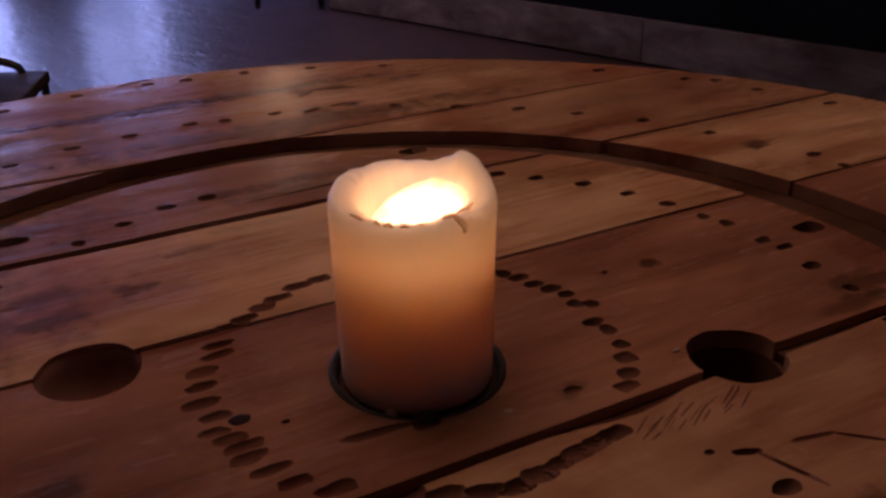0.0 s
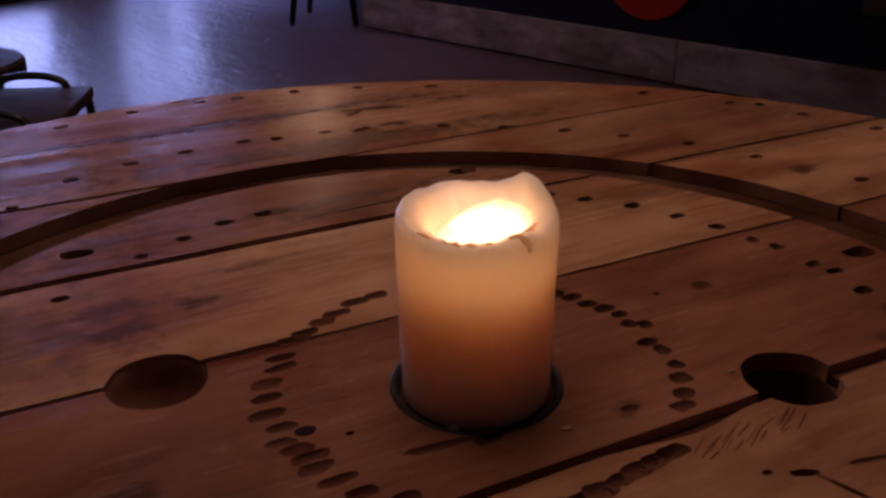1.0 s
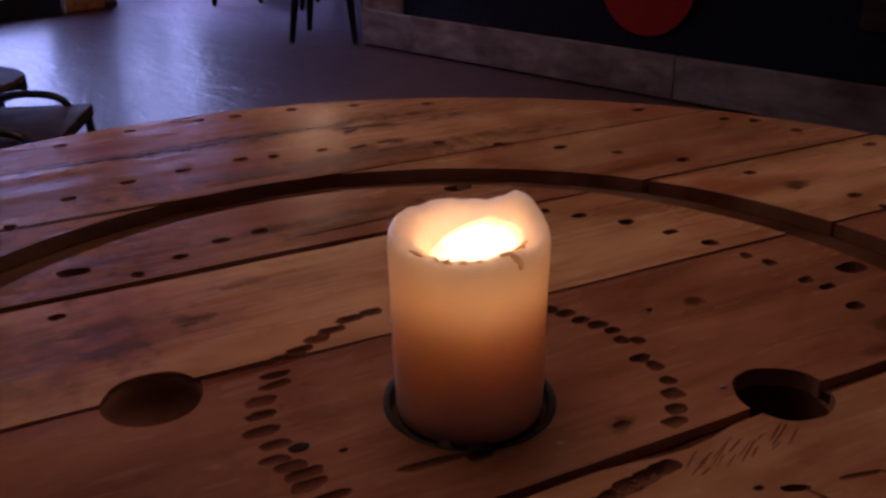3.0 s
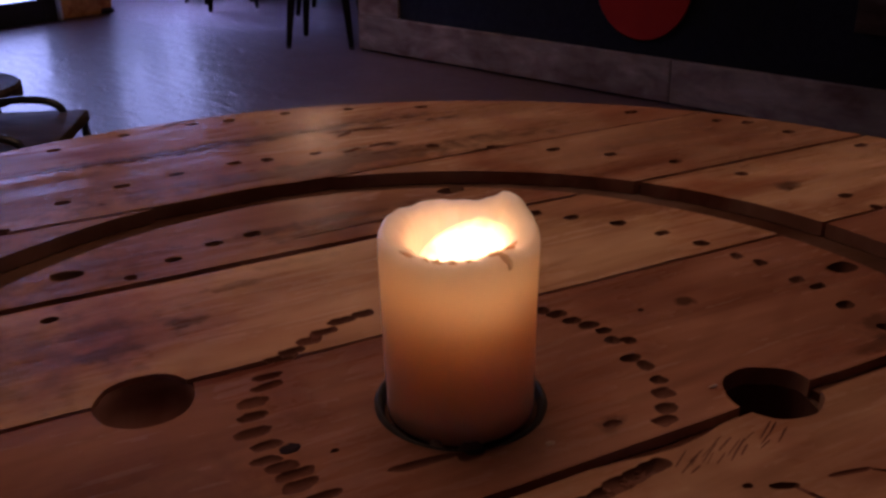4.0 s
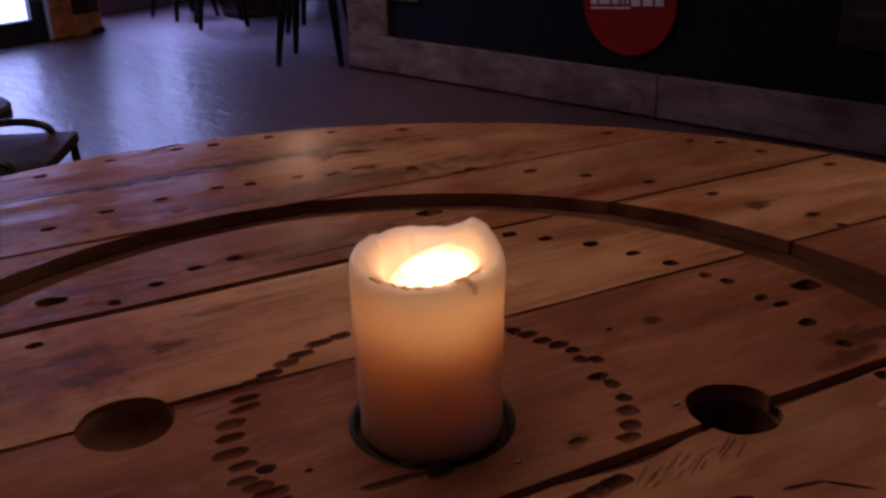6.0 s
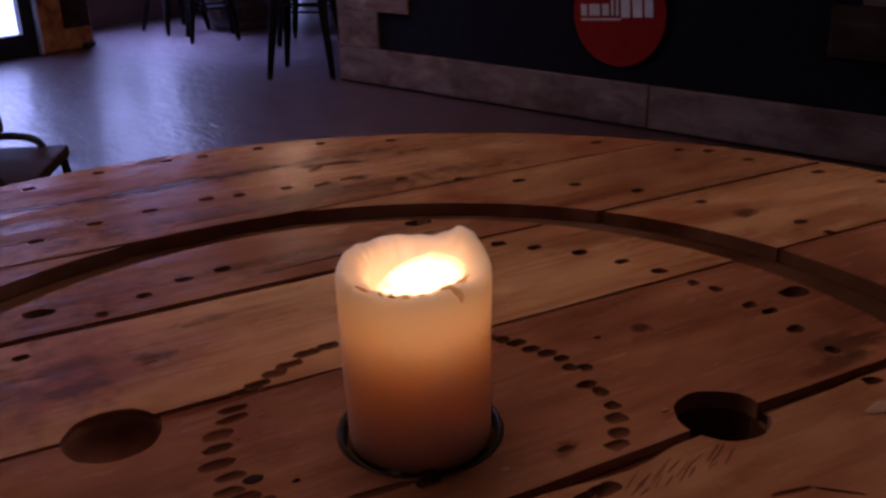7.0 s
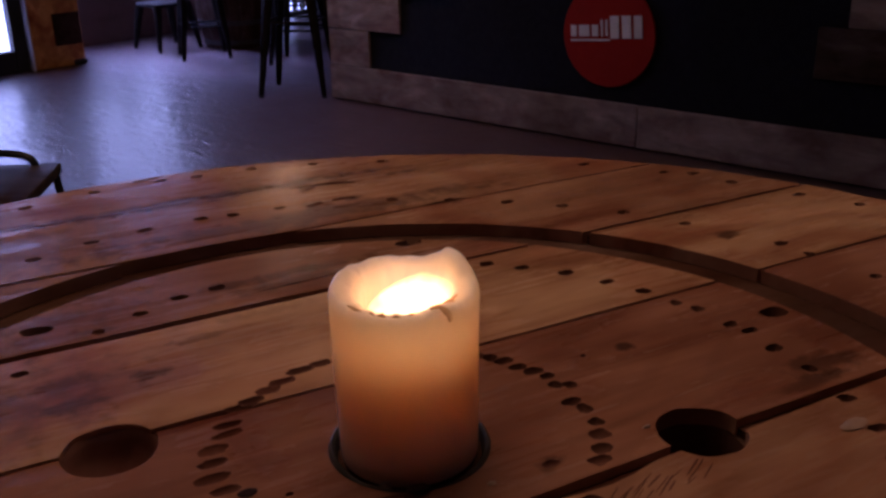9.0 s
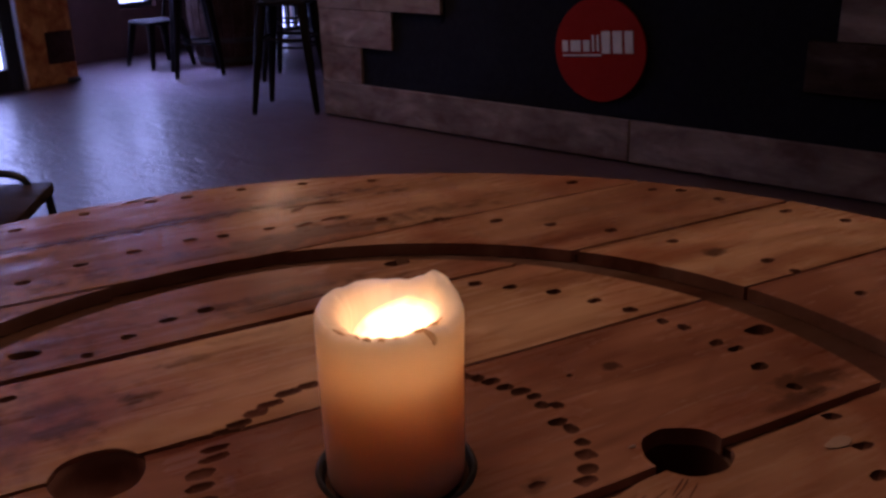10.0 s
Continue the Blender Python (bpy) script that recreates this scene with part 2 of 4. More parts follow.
# ---------------------------------------------------------------- materials
# stains, plus long bands (y 0.545, 0.425, 0.292) painting the shading of cupped boards
STAINS_AND_SHADE = [(-0.30, 0.165, 0.17, 0.075, 0.42), (-0.28, 0.31, 0.19, 0.075, 0.52), (-0.24, 0.465, 0.20, 0.08, 0.42), (-0.16, -0.03, 0.07, 0.05, 0.25), (-0.053, 0.206, 0.030, 0.007, 0.45), (-0.167, 0.180, 0.030, 0.010, 0.4), (0.0, 0.225, 0.05, 0.007, 0.3), (0.2805, -0.0687, 0.036, 0.008, 0.6), (0.201, 0.035, 0.0075, 0.0065, 0.85), (-0.106, 0.167, 0.016, 0.008, 0.7), (-0.161, 0.149, 0.024, 0.009, 0.6), (0.431, 0.166, 0.015, 0.009, 0.85),
          (0.166, 0.521, 0.045, 0.008, 0.6), (0.07, -0.062, 0.010, 0.008, 0.7), (0.300, -0.055, 0.040, 0.016, 0.7), (-0.184, -0.013, 0.018, 0.009, 0.7),
          (0.145, 0.462, 0.050, 0.007, 0.6), (0.13, -0.20, 0.03, 0.012, 0.6), (0.035, 0.292, 0.10, 0.010, 0.65), (-0.126, 0.258, 0.016, 0.006, 0.6),
          (0.02, 0.545, 0.24, 0.015, 0.75), (0.10, 0.425, 0.26, 0.024, 0.62), (0.2606, 0.3947, 0.03, 0.006, 0.8), (0.27, 0.519, 0.03, 0.005, 0.7), (0.13, 0.4535, 0.02, 0.008, 0.7), (0.17, 0.4557, 0.012, 0.006, 0.8), (0.06, 0.272, 0.10, 0.010, 0.5), (0.40, 0.335, 0.12, 0.010, 0.35)]
M_TAN = wood("tan_table_wood", (0.205, 0.103, 0.057), (0.399, 0.234, 0.140), (0.527, 0.352, 0.224), spots=STAINS_AND_SHADE, rough=(0.18, 0.36), gloss=0.10)
M_RED = wood("red_table_wood", (0.128, 0.052, 0.033), (0.252, 0.113, 0.072), (0.347, 0.179, 0.117), spots=STAINS_AND_SHADE, rough=(0.18, 0.36), worn=0.5)
M_MID = wood("brown_table_wood", (0.152, 0.072, 0.042), (0.280, 0.148, 0.092), (0.389, 0.236, 0.149), spots=STAINS_AND_SHADE, rough=(0.18, 0.36), worn=0.6, gloss=0.09)
M_WORN = wood("worn_table_wood", (0.164, 0.080, 0.047), (0.302, 0.166, 0.104), (0.420, 0.265, 0.166), spots=STAINS_AND_SHADE, rough=(0.18, 0.36), worn=0.6, rolling=5.0, gloss=0.12)
M_DENT = wood("dirty_shaded_slot_wood", (0.063, 0.025, 0.018), (0.119, 0.049, 0.036), (0.179, 0.081, 0.059), rough=(0.8, 1.0), gloss=0.05)
M_NAIL = wood("black_nail_hole_wood", (0.058, 0.026, 0.019), (0.109, 0.049, 0.035), (0.167, 0.080, 0.058), rough=(0.8, 1.0), gloss=0.05)
M_GROOVE = wood("dirty_groove_wood", (0.240, 0.132, 0.098), (0.408, 0.228, 0.174), (0.540, 0.318, 0.246), rough=(0.8, 1.0), gloss=0.05)
M_CHANNEL = wood("red_brown_channel_wood", (0.110, 0.040, 0.028), (0.180, 0.070, 0.050), (0.240, 0.105, 0.078), rough=(0.8, 1.0), gloss=0.05)
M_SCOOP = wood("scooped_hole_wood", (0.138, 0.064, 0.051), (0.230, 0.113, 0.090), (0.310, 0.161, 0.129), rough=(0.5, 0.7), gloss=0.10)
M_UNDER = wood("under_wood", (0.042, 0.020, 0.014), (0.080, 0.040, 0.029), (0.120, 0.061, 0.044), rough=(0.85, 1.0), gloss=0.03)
M_FLOORING = wood("dark_lower_wood", (0.037, 0.016, 0.011), (0.066, 0.032, 0.021), (0.094, 0.050, 0.034), rough=(0.8, 1.0), gloss=0.05)
M_BOARD = wood("reclaimed_board", (0.125, 0.098, 0.084), (0.225, 0.182, 0.158), (0.33, 0.275, 0.240), rough=(0.6, 0.9), along="x", dirt=0.25)
M_DARK = wood("dark_stained_board", (0.020, 0.011, 0.008), (0.042, 0.024, 0.016), (0.07, 0.042, 0.028), rough=(0.6, 0.9), dirt=0.3)
M_POST = wood("orange_wood", (0.360, 0.152, 0.040), (0.528, 0.248, 0.072), (0.600, 0.320, 0.104), rough=(0.4, 0.6), along="z")
M_SEAT = wood("seat_wood", (0.030, 0.020, 0.016), (0.055, 0.040, 0.031), (0.085, 0.062, 0.047), rough=(0.45, 0.65), gloss=0.09)
M_BARREL = wood("barrel_wood", (0.028, 0.015, 0.011), (0.056, 0.030, 0.021), (0.085, 0.048, 0.033), rough=(0.5, 0.8), along="z")
M_BLACK = plain("black_wall_paint", (0.0052, 0.0054, 0.0098), 0.88, vary=0.3, scale=3, Specular_IOR_Level=0.2)
M_WALL = plain("brown_wall_paint", (0.22, 0.155, 0.13), 0.8, vary=0.25, scale=2)
M_BACK = plain("dark_back_wall_paint", (0.100, 0.052, 0.044), 0.85, vary=0.3, scale=2, Specular_IOR_Level=0.2)
M_CEIL = plain("ceiling_paint", (0.42, 0.39, 0.37), 0.9, vary=0.15, scale=2)
M_IRON = plain("blackened_iron", (0.055, 0.050, 0.050), 0.58, metal=0.5, vary=0.4, scale=60)
M_TUBE = plain("black_tube", (0.03, 0.03, 0.035), 0.35, metal=0.4, vary=0.3, scale=30)
M_GUN = plain("gunmetal_paint", (0.008, 0.006, 0.005), 0.65, metal=0.0, vary=0.35, scale=20, Specular_IOR_Level=0.10)
M_FRAME = plain("dark_frame_paint", (0.02, 0.02, 0.022), 0.45, vary=0.3, scale=8)
M_STRIP = plain("white_strip", (0.7, 0.7, 0.75), 0.5)
M_SIGN = plain("red_sign_paint", (0.30, 0.012, 0.005), 0.85, vary=0.15, scale=6, Specular_IOR_Level=0.15)
M_WHITE = plain("white_sign_paint", (0.75, 0.75, 0.75), 0.5)
M_SKY = glow("daylight_backdrop", (0.37, 0.42, 1.0), 4.6)
M_SIDE_FILL = glow("side_fill_glow", (0.37, 0.38, 1.0), 5.0)
M_WICK = plain("charred_wick", (0.01, 0.008, 0.007), 0.9)
M_SPILL = plain("hard_wax", (0.30, 0.19, 0.15), 0.6, scale=90)
M_CHAR = plain("charred_wax", (0.80, 0.50, 0.30), 0.6, scale=200, Transmission_Weight=0.75, IOR=1.2)


def floor_material():
    """Sealed concrete: dull blotches under a trowelled, unevenly polished coat."""
    k = Mat("polished_floor")
    v = k.coords()
    big = k.noise(v, 0.9, 4, 0.55, 0.8)
    mid = k.noise(v, 3.5, 6, 0.7, 1.2)
    fine = k.noise(v, 45, 4, 0.6)
    col = k.ramp(k.math("ADD", k.math("MULTIPLY", big, 0.6), k.math("MULTIPLY", mid, 0.4)), (0.30, (0.050, 0.026, 0.027)), (0.52, (0.070, 0.038, 0.040)), (0.74, (0.090, 0.051, 0.053)))
    k.set(Base_Color=col, Roughness=k.span(k.math("ADD", k.math("MULTIPLY", mid, 0.5), k.math("MULTIPLY", fine, 0.5)), 0.2, 0.8, 0.34, 0.56), Specular_IOR_Level=0.9,
          Coat_Weight=k.span(mid, 0.2, 0.8, 0.55, 0.85), Coat_Roughness=0.25)
    swirl = k.noise(k.coords((1.0, 2.0, 1.0)), 2.6, 2, 0.5, 0.5)
    trowel = k.noise(k.coords((1.0, 1.7, 1.0)), 5.0, 3, 0.55, 2.2)
    k.bump(k.math("ADD", swirl, k.math("MULTIPLY", trowel, 0.6)), 0.62, 0.014)
    k.link(k.b.inputs["Normal"].links[0].from_socket, k.b.inputs["Coat Normal"])
    return k.m


def wax_material():
    k = Mat("ivory_wax")
    v = k.coords()
    n = k.noise(v, 30, 4, 0.6)
    f = k.noise(v, 220, 3, 0.6)
    k.set(Base_Color=k.ramp(n, (0.3, (0.945, 0.740, 0.612)), (0.7, (0.960, 0.775, 0.655))), Roughness=0.45, Subsurface_Weight=1.0, Subsurface_Radius=(1.0, 0.98, 0.96), Subsurface_Scale=0.036)
    k.bump(k.math("ADD", n, k.math("MULTIPLY", f, 0.3)), 0.25, 0.0015)
    return k.m


def glass_material():
    k = Mat("window_glass")
    k.set(Base_Color=(1, 1, 1), Roughness=0.02, Transmission_Weight=1.0, IOR=1.05)
    return k.m


def flame_glare_material(across, middle):
    """Brightest at the heart of the flame, thinning to clear air at its edges; its reach also paints the lit crater's
    glare.
    """
    k = Mat("flame")
    tc = k.node("ShaderNodeTexCoord")
    shifted = k.node("ShaderNodeVectorMath")
    shifted.operation = "SUBTRACT"
    shifted.inputs[1].default_value = middle
    k.link(tc.outputs["Object"], shifted.inputs[0])
    reach = []
    for axis in (across / 0.0270, Vector((0, 0, 1 / 0.0207))):
        d = k.node("ShaderNodeVectorMath")
        d.operation = "DOT_PRODUCT"
        d.inputs[1].default_value = axis
        k.link(shifted.outputs[0], d.inputs[0])
        reach.append(k.math("POWER", k.math("ABSOLUTE", d.outputs["Value"]), 2.0))
    edge = k.math("SQRT", k.math("ADD", *reach))
    fade = k.span(k.math("ADD", edge, k.span(k.noise(k.coords(), 160, 3), 0.3, 0.7, -0.14, 0.14)), 0.30, 1.0, 1.0, 0.0)
    k.set(Base_Color=(0, 0, 0), Roughness=1.0, Specular_IOR_Level=0.0, Emission_Color=(1.0, 0.60, 0.33), Emission_Strength=4.5, Alpha=k.math("POWER", fade, 1.4))
    return k.m


M_FLOOR, M_WAX, M_GLASS = floor_material(), wax_material(), glass_material()

# ---------------------------------------------------------------- room
def slab(name, x0, x1, y0, y1, z0, z1, material, label, category):
    ob = part(name, box_bm(x0, x1, y0, y1, z0, z1), material)
    return tagged(ob, label, category, kind="structure")


H = 3.6
slab("floor", -8.3, 4.0, -4.5, 8.5, -0.12, 0.0, M_FLOOR, "polished purple-brown floor with scuffed glossy finish", "floor")
slab("ceiling", -9.0, 4.0, -4.5, 8.5, H, H + 0.12, M_CEIL, "plain dim painted ceiling over the bar", "ceiling")
wall_north = slab("wall_north", -4.46, 4.0, 4.25, 4.45, 0, H, M_BLACK, "black painted wall with reclaimed boards fixed to it", "wall")
slab("wall_passage", -4.46, -4.30, 4.45, 8.0, 0, H, M_WALL, "dark brown wall beside the back passage", "wall")
slab("wall_far", -9.0, -4.46, 8.0, 8.2, 0, H, M_WALL, "dark wall at the end of the back area", "wall")
slab("wall_east", 4.0, 4.2, -4.5, 4.45, 0, H, M_WALL, "dark brown plain wall", "wall")
slab("wall_south", -9.0, 4.0, -4.7, -4.5, 0, H, M_WALL, "dark brown plain wall", "wall")


def pierced_wall(name, x0, x1, y0, y1, holes, material, label):
    """A wall along y between x0 and x1, with openings (y0, y1, z0, z1) in order of y."""
    bm = bmesh.new()
    at = y0
    pieces = []
    for a, b, c, d in holes:
        pieces += [(at, a, 0, H), (a, b, d, H)] + ([(a, b, 0, c)] if c > 0 else [])
        at = b
    pieces.append((at, y1, 0, H))
    for a, b, c, d in pieces:
        r = bmesh.ops.create_cube(bm, size=1)
        for v in r["verts"]:
            v.co = Vector((x0 + (v.co.x + 0.5) * (x1 - x0), a + (v.co.y + 0.5) * (b - a), c + (v.co.z + 0.5) * (d - c)))
    return tagged(part(name, bm, material), label, "wall", kind="structure")


pierced_wall("wall_west", -7.45, -7.25, -4.5, 3.57, [(2.2, 3.57 - 0.004, 0.0, 2.6)], M_WALL, "dark front wall with windows and a glazed door")
pierced_wall("wall_back", -8.3, -8.1, 3.95, 8.0, [(4.15, 5.03, 0.64, 2.9), (5.065, 5.475, 0.46, 2.9), (6.95, 7.65, 0.0, 0.32)], M_BACK, "dark brown wall behind the stools with a window")


def window_unit(name, x, y0, y1, z0, z1, bars, label, rail=0.07, turn=0):
    """A framed window in a wall along y: frame, glazing bars, pane."""
    root = thing(name, pose(x, (y0 + y1) / 2, z0, 0, 0, turn), label, "window", kind="structure")
    w, h = (y1 - y0) / 2, z1 - z0
    part("window_frame", box_bm(-0.04, 0.04, -w, -w + rail, 0, h, 0.004), M_FRAME, root)
    part("window_frame", box_bm(-0.04, 0.04, w - rail, w, 0, h, 0.004), M_FRAME, root)
    part("window_frame", box_bm(-0.038, 0.038, -w + rail, w - rail, 0, rail * 1.6, 0.004), M_FRAME, root)
    part("window_frame", box_bm(-0.038, 0.038, -w + rail, w - rail, h - rail, h, 0.004), M_FRAME, root)
    for i in range(bars):
        y = -w + 2 * w * (i + 1) / (bars + 1)
        part("glazing_bar", box_bm(-0.03, 0.03, y - 0.02, y + 0.02, rail, h - rail, 0.003), M_FRAME, root)
    pane = part("pane", box_bm(-0.003, 0.003, -w + rail * 0.5, w - rail * 0.5, rail * 0.5, h - rail * 0.5), M_GLASS, root)
    pane.visible_shadow = False
    return root


window_unit("door_1", -7.35, 2.2, 3.566, 0.0, 2.6, 0, "tall glazed dark-framed entrance doors, closed, with daylight behind them", rail=0.11)
window_unit("window_1", -8.2, 4.15, 5.03, 0.64, 2.9, 0, "dark-framed window in the wall behind the stools")
window_unit("window_3", -8.2, 5.065, 5.475, 0.46, 2.9, 0, "narrow dark-framed window reaching lower than its neighbour", 0.03)
# added opening, hidden by the pillar, to brighten the floor of the recess
window_unit("fill_window", -7.80, 3.93 - 0.29, 3.93 + 0.29, 0.0, 2.6, 0, "added unseen glazed opening that lights the floor behind the pillar", 0.05, 90)
slab("wall_recess", -8.3, -7.505, 3.83, 3.95, 2.6, H, M_WALL, "dark wall above the added glazed opening", "wall")
window_unit("window_4", -8.2, 6.95, 7.65, 0.0, 0.32, 5, "low barred window in the back wall with daylight behind it", rail=0.025)
for nm, x, y0, y1, z0, z1 in (("backdrop", -10.5, -9.0, 12.0, -0.5, 6.0),):
    tagged(part(nm, box_bm(x - 0.05, x, y0, y1, z0, z1), M_SKY), "pale bright daylight outside the windows", "backdrop", kind="structure")
tagged(part("backdrop", box_bm(-10.4, -7.55, 3.55, 3.58, -0.44, 6.0), M_SKY), "pale bright daylight outside the doors", "backdrop", kind="structure")
# added glowing sheet behind that hidden opening, as fill for the floor
tagged(part("backdrop", box_bm(-10.4, -7.6, 3.60, 3.64, -0.44, 4.0), M_SIDE_FILL), "added glowing sheet that lights the floor through the hidden opening", "backdrop", kind="structure")
slab("ground", -10.45, -8.3, -9.0, 12.0, -0.6, -0.45, plain("pale_paving", (0.30, 0.30, 0.32), 0.8), "pale paving outside the windows", "ground")

# reclaimed boards on the black wall: skirting below, stepped courses above
def board(x0, x1, z0, z1, proud, material):
    bm = box_bm(x0, x1, 4.25 - proud, 4.25 - 0.001, z0, z1, 0.004, 1)
    return part("board", bm, material, wall_north)


for x0, x1 in ((-4.45, -2.092), (-2.086, 0.6), (0.606, 3.98)):
    tagged(part("baseboard", box_bm(x0, x1, 4.22, 4.249, 0.012, 0.243, 0.005, 2), M_BOARD), "weathered grey scaffold board fixed as a skirting", "baseboard", kind="structure")
for i, (xl, xr) in enumerate(((-4.08, 4), (-3.80, -1.18), (-3.39, -1.05), (-3.62, -1.30), (-3.30, -0.95), (-3.5, -1.2), (-3.3, -1.1), (-3.6, -0.9), (-3.4, -1.2), (-3.5, -1.0), (-3.3, -1.1), (-3.6, -0.9), (-3.4, -1.2))):
    z = 0.247 + i * 0.243
    board(-4.45, xl, z, z + 0.239, 0.024 + 0.004 * (i % 3), M_BOARD)
    if xr < 4:
        board(xr, 3.98, z, z + 0.239, 0.024 + 0.004 * ((i + 1) % 3), M_BOARD if i == 2 else M_DARK)

# post between door and back area
post = thing("wooden_post", pose(-7.25, 3.80, 0), "orange-stained wooden pillar clad in boards beside the door", "pillar")
part("shaft", box_bm(-0.26, 0.0, -0.225, 0.24, 0, H - 0.002, 0.02, 2), M_POST, post)
part("panel", box_bm(0.001, 0.018, -0.02, 0.22, 0.18, 0.44, 0.004), M_BARREL, post, "dark square panel")
part("plinth", box_bm(-0.2, 0.012, 0.12, 0.252, 0, 0.05, 0.02, 2), M_FRAME, post, "dark scuffed foot")
part("edge_strip", box_bm(-0.05, 0.012, -0.24, -0.222, 0, 2.2, 0.003), M_STRIP, post, "thin white edge strip")

# round sign
sign = thing("round_sign", pose(-2.299, 4.2495, 0.603), "round red sign with white lettering shapes on the black wall", "sign")
disc = turned_bm([(0, 0.0), (0.281, 0.0), (0.281, 0.012), (0.278, 0.014), (0, 0.014)], 72)
bmesh.ops.rotate(disc, verts=disc.verts, matrix=Matrix.Rotation(radians(90), 3, "X"))
part("disc", disc, M_SIGN, sign)
tilt = pose(0, 0, 0, 0, -4.5, 0)                      # the lettering climbs a little
x = -0.230
for w, h0, h1 in ((0.036, -0.006, 0.055), (0.066, -0.006, 0.055), (0.040, -0.006, 0.055), (0.014, -0.006, 0.082), (0.014, -0.006, 0.082), (0.054, -0.018, 0.101), (0.056, -0.018, 0.101), (0.050, -0.018, 0.101)):
    part("letter_bar", box_bm(x, x + w, -0.019, -0.0145, h0, h1, 0.001), M_WHITE, sign).matrix_basis = tilt
    x += w + 0.0155
part("underline_bar", box_bm(-0.232, 0.014, -0.019, -0.0145, -0.031, -0.021, 0.001), M_WHITE, sign).matrix_basis = tilt

# ---------------------------------------------------------------- cable-drum table
ZT, TURN = 1.07, 68.15
R_RIM, G_IN, G_OUT = 0.657, 0.3525, 0.400
table = thing("cable_drum_table", pose(0, 0, 0, 0, 0, TURN), "large round table made from a worn wooden cable drum", "table")
BX, BY = 0.0090, -0.0024                      # the bore, where the candle stands
JOINTS = [(-0.66, 0.0), (-0.585, 0.0025), (-0.42, 0.003), (-0.25, 0.003), (-0.086, 0.0033), (0.0885, 0.0020), (0.2405, 0.0026), (0.3925, 0.0019), (0.542, 0.0007), (0.66, 0.0)]


def joint(i, x, side):
    """The edge of a board along joint i, on its upper or lower side."""
    y, half = JOINTS[i]
    if i == 4 and side < 0 and 0.045 < x < 0.125:
        half += 0.0062 * math.sin((x - 0.045) / 0.08 * math.pi)
    if i == 4 and x > 0.19:
        half += 0.0022 * max(0.15, 1 - (x - 0.19) / 0.2)
    if i == 5 and -0.145 < x < -0.055:
        half += 0.0036 * min(1.0, (x + 0.145) / 0.01, (-0.055 - x) / 0.02)
    if i in (6, 7) and x < 0.12:
        half *= 1.0 + 0.8 * min(1.0, (0.12 - x) / 0.1)
    if i == 5 and x > -0.05:
        half *= 0.85
    return y + 0.0014 * noise.noise(Vector((x * 9, i * 5.1, 0))) + side * (half + 0.0007 * noise.noise(Vector((x * 38, i * 3.3, side * 7.0))))


holes = [circle(0.0285, 40, -0.149, 0.083, 0.05, 1), circle(0.0275, 40, 0.169, -0.079, 0.06, 2), circle(0.0486, 48, BX, BY, 0.01, 3)]
RIM_NAILS = [(-0.136, 0.612), (-0.063, 0.631), (0.012, 0.636), (0.053, 0.631), (0.117, 0.627), (0.187, 0.608), (0.264, 0.574), (0.46, 0.432), (0.518, 0.356), (0.542, 0.336), (0.554, 0.287), (0.58, 0.218)]
ROW_NAILS = [(-0.148, 0.445), (-0.094, 0.464), (-0.042, 0.473), (0.014, 0.478), (0.047, 0.472), (0.095, 0.468), (0.208, 0.431), (0.259, 0.398), (0.307, 0.359), (0.348, 0.318), (0.388, 0.269), (0.417, 0.211), (0.454, 0.124), (0.455, 0.092)]
INNER_NAILS = [(-0.023, 0.292), (-0.055, 0.288), (-0.09, 0.273), (0.198, 0.221), (0.219, 0.198), (0.246, 0.169), (0.263, 0.135), (0.276, 0.104), (0.283, 0.073), (0.290, 0.056), (0.291, 0.022), (0.296, 0.007), (0.290, -0.022), (0.287, -0.056), (0.276, -0.096), (0.263, -0.130), (0.245, -0.156)]
EDGE_NAILS = [(0.607, 0.163), (-0.1252, 0.2556), (-0.1855, 0.2137), (0.461, 0.029), (0.47, -0.08), (-0.20, 0.40), (-0.24, 0.22), (-0.28, 0.12), (-0.22, -0.02), (0.18, -0.24), (0.08, -0.29), (-0.06, -0.30), (-0.2, -0.24)]
LEFT_SLOTS = [(-0.0795, 0.0748), (-0.0840, 0.0644), (-0.0949, 0.0514), (-0.0992, 0.0378), (-0.1027, 0.0224), (-0.1012, 0.0079), (-0.1058, -0.0047), (-0.0999, -0.0142), (-0.0956, -0.0222), (-0.0969, -0.0324), (-0.0904, -0.0459), (-0.0839, -0.0595), (-0.0698, -0.0732)]
RIGHT_SLOTS = [(0.100, 0.076), (0.108, 0.069), (0.114, 0.059), (0.118, 0.047), (0.124, 0.037), (0.128, 0.026), (0.125, 0.013), (0.134, 0.008), (0.121, -0.010), (0.124, -0.021), (0.120, -0.038), (0.113, -0.051), (0.105, -0.064), (0.097, -0.073)]
TOP_SLOTS = [(0.055, 0.115), (0.030, 0.120), (0.002, 0.121), (-0.014, 0.119), (-0.031, 0.110), (-0.043, 0.104), (-0.057, 0.096), (-0.066, 0.091)]
LOW_SLOTS = [(0.0656, -0.1019), (0.0556, -0.1038), (0.0421, -0.1055), (0.0300, -0.1082), (0.0161, -0.1099), (0.0029, -0.1120), (-0.012, -0.1085), (-0.028, -0.101), (-0.045, -0.094)]
n = 0
dents = []


def sunk(x, y, rx, ry, seed, depth=0.006, count=12, turn=0.0):
    dents.append((dent(x, y, rx, ry, seed, count, turn), x, y, depth))


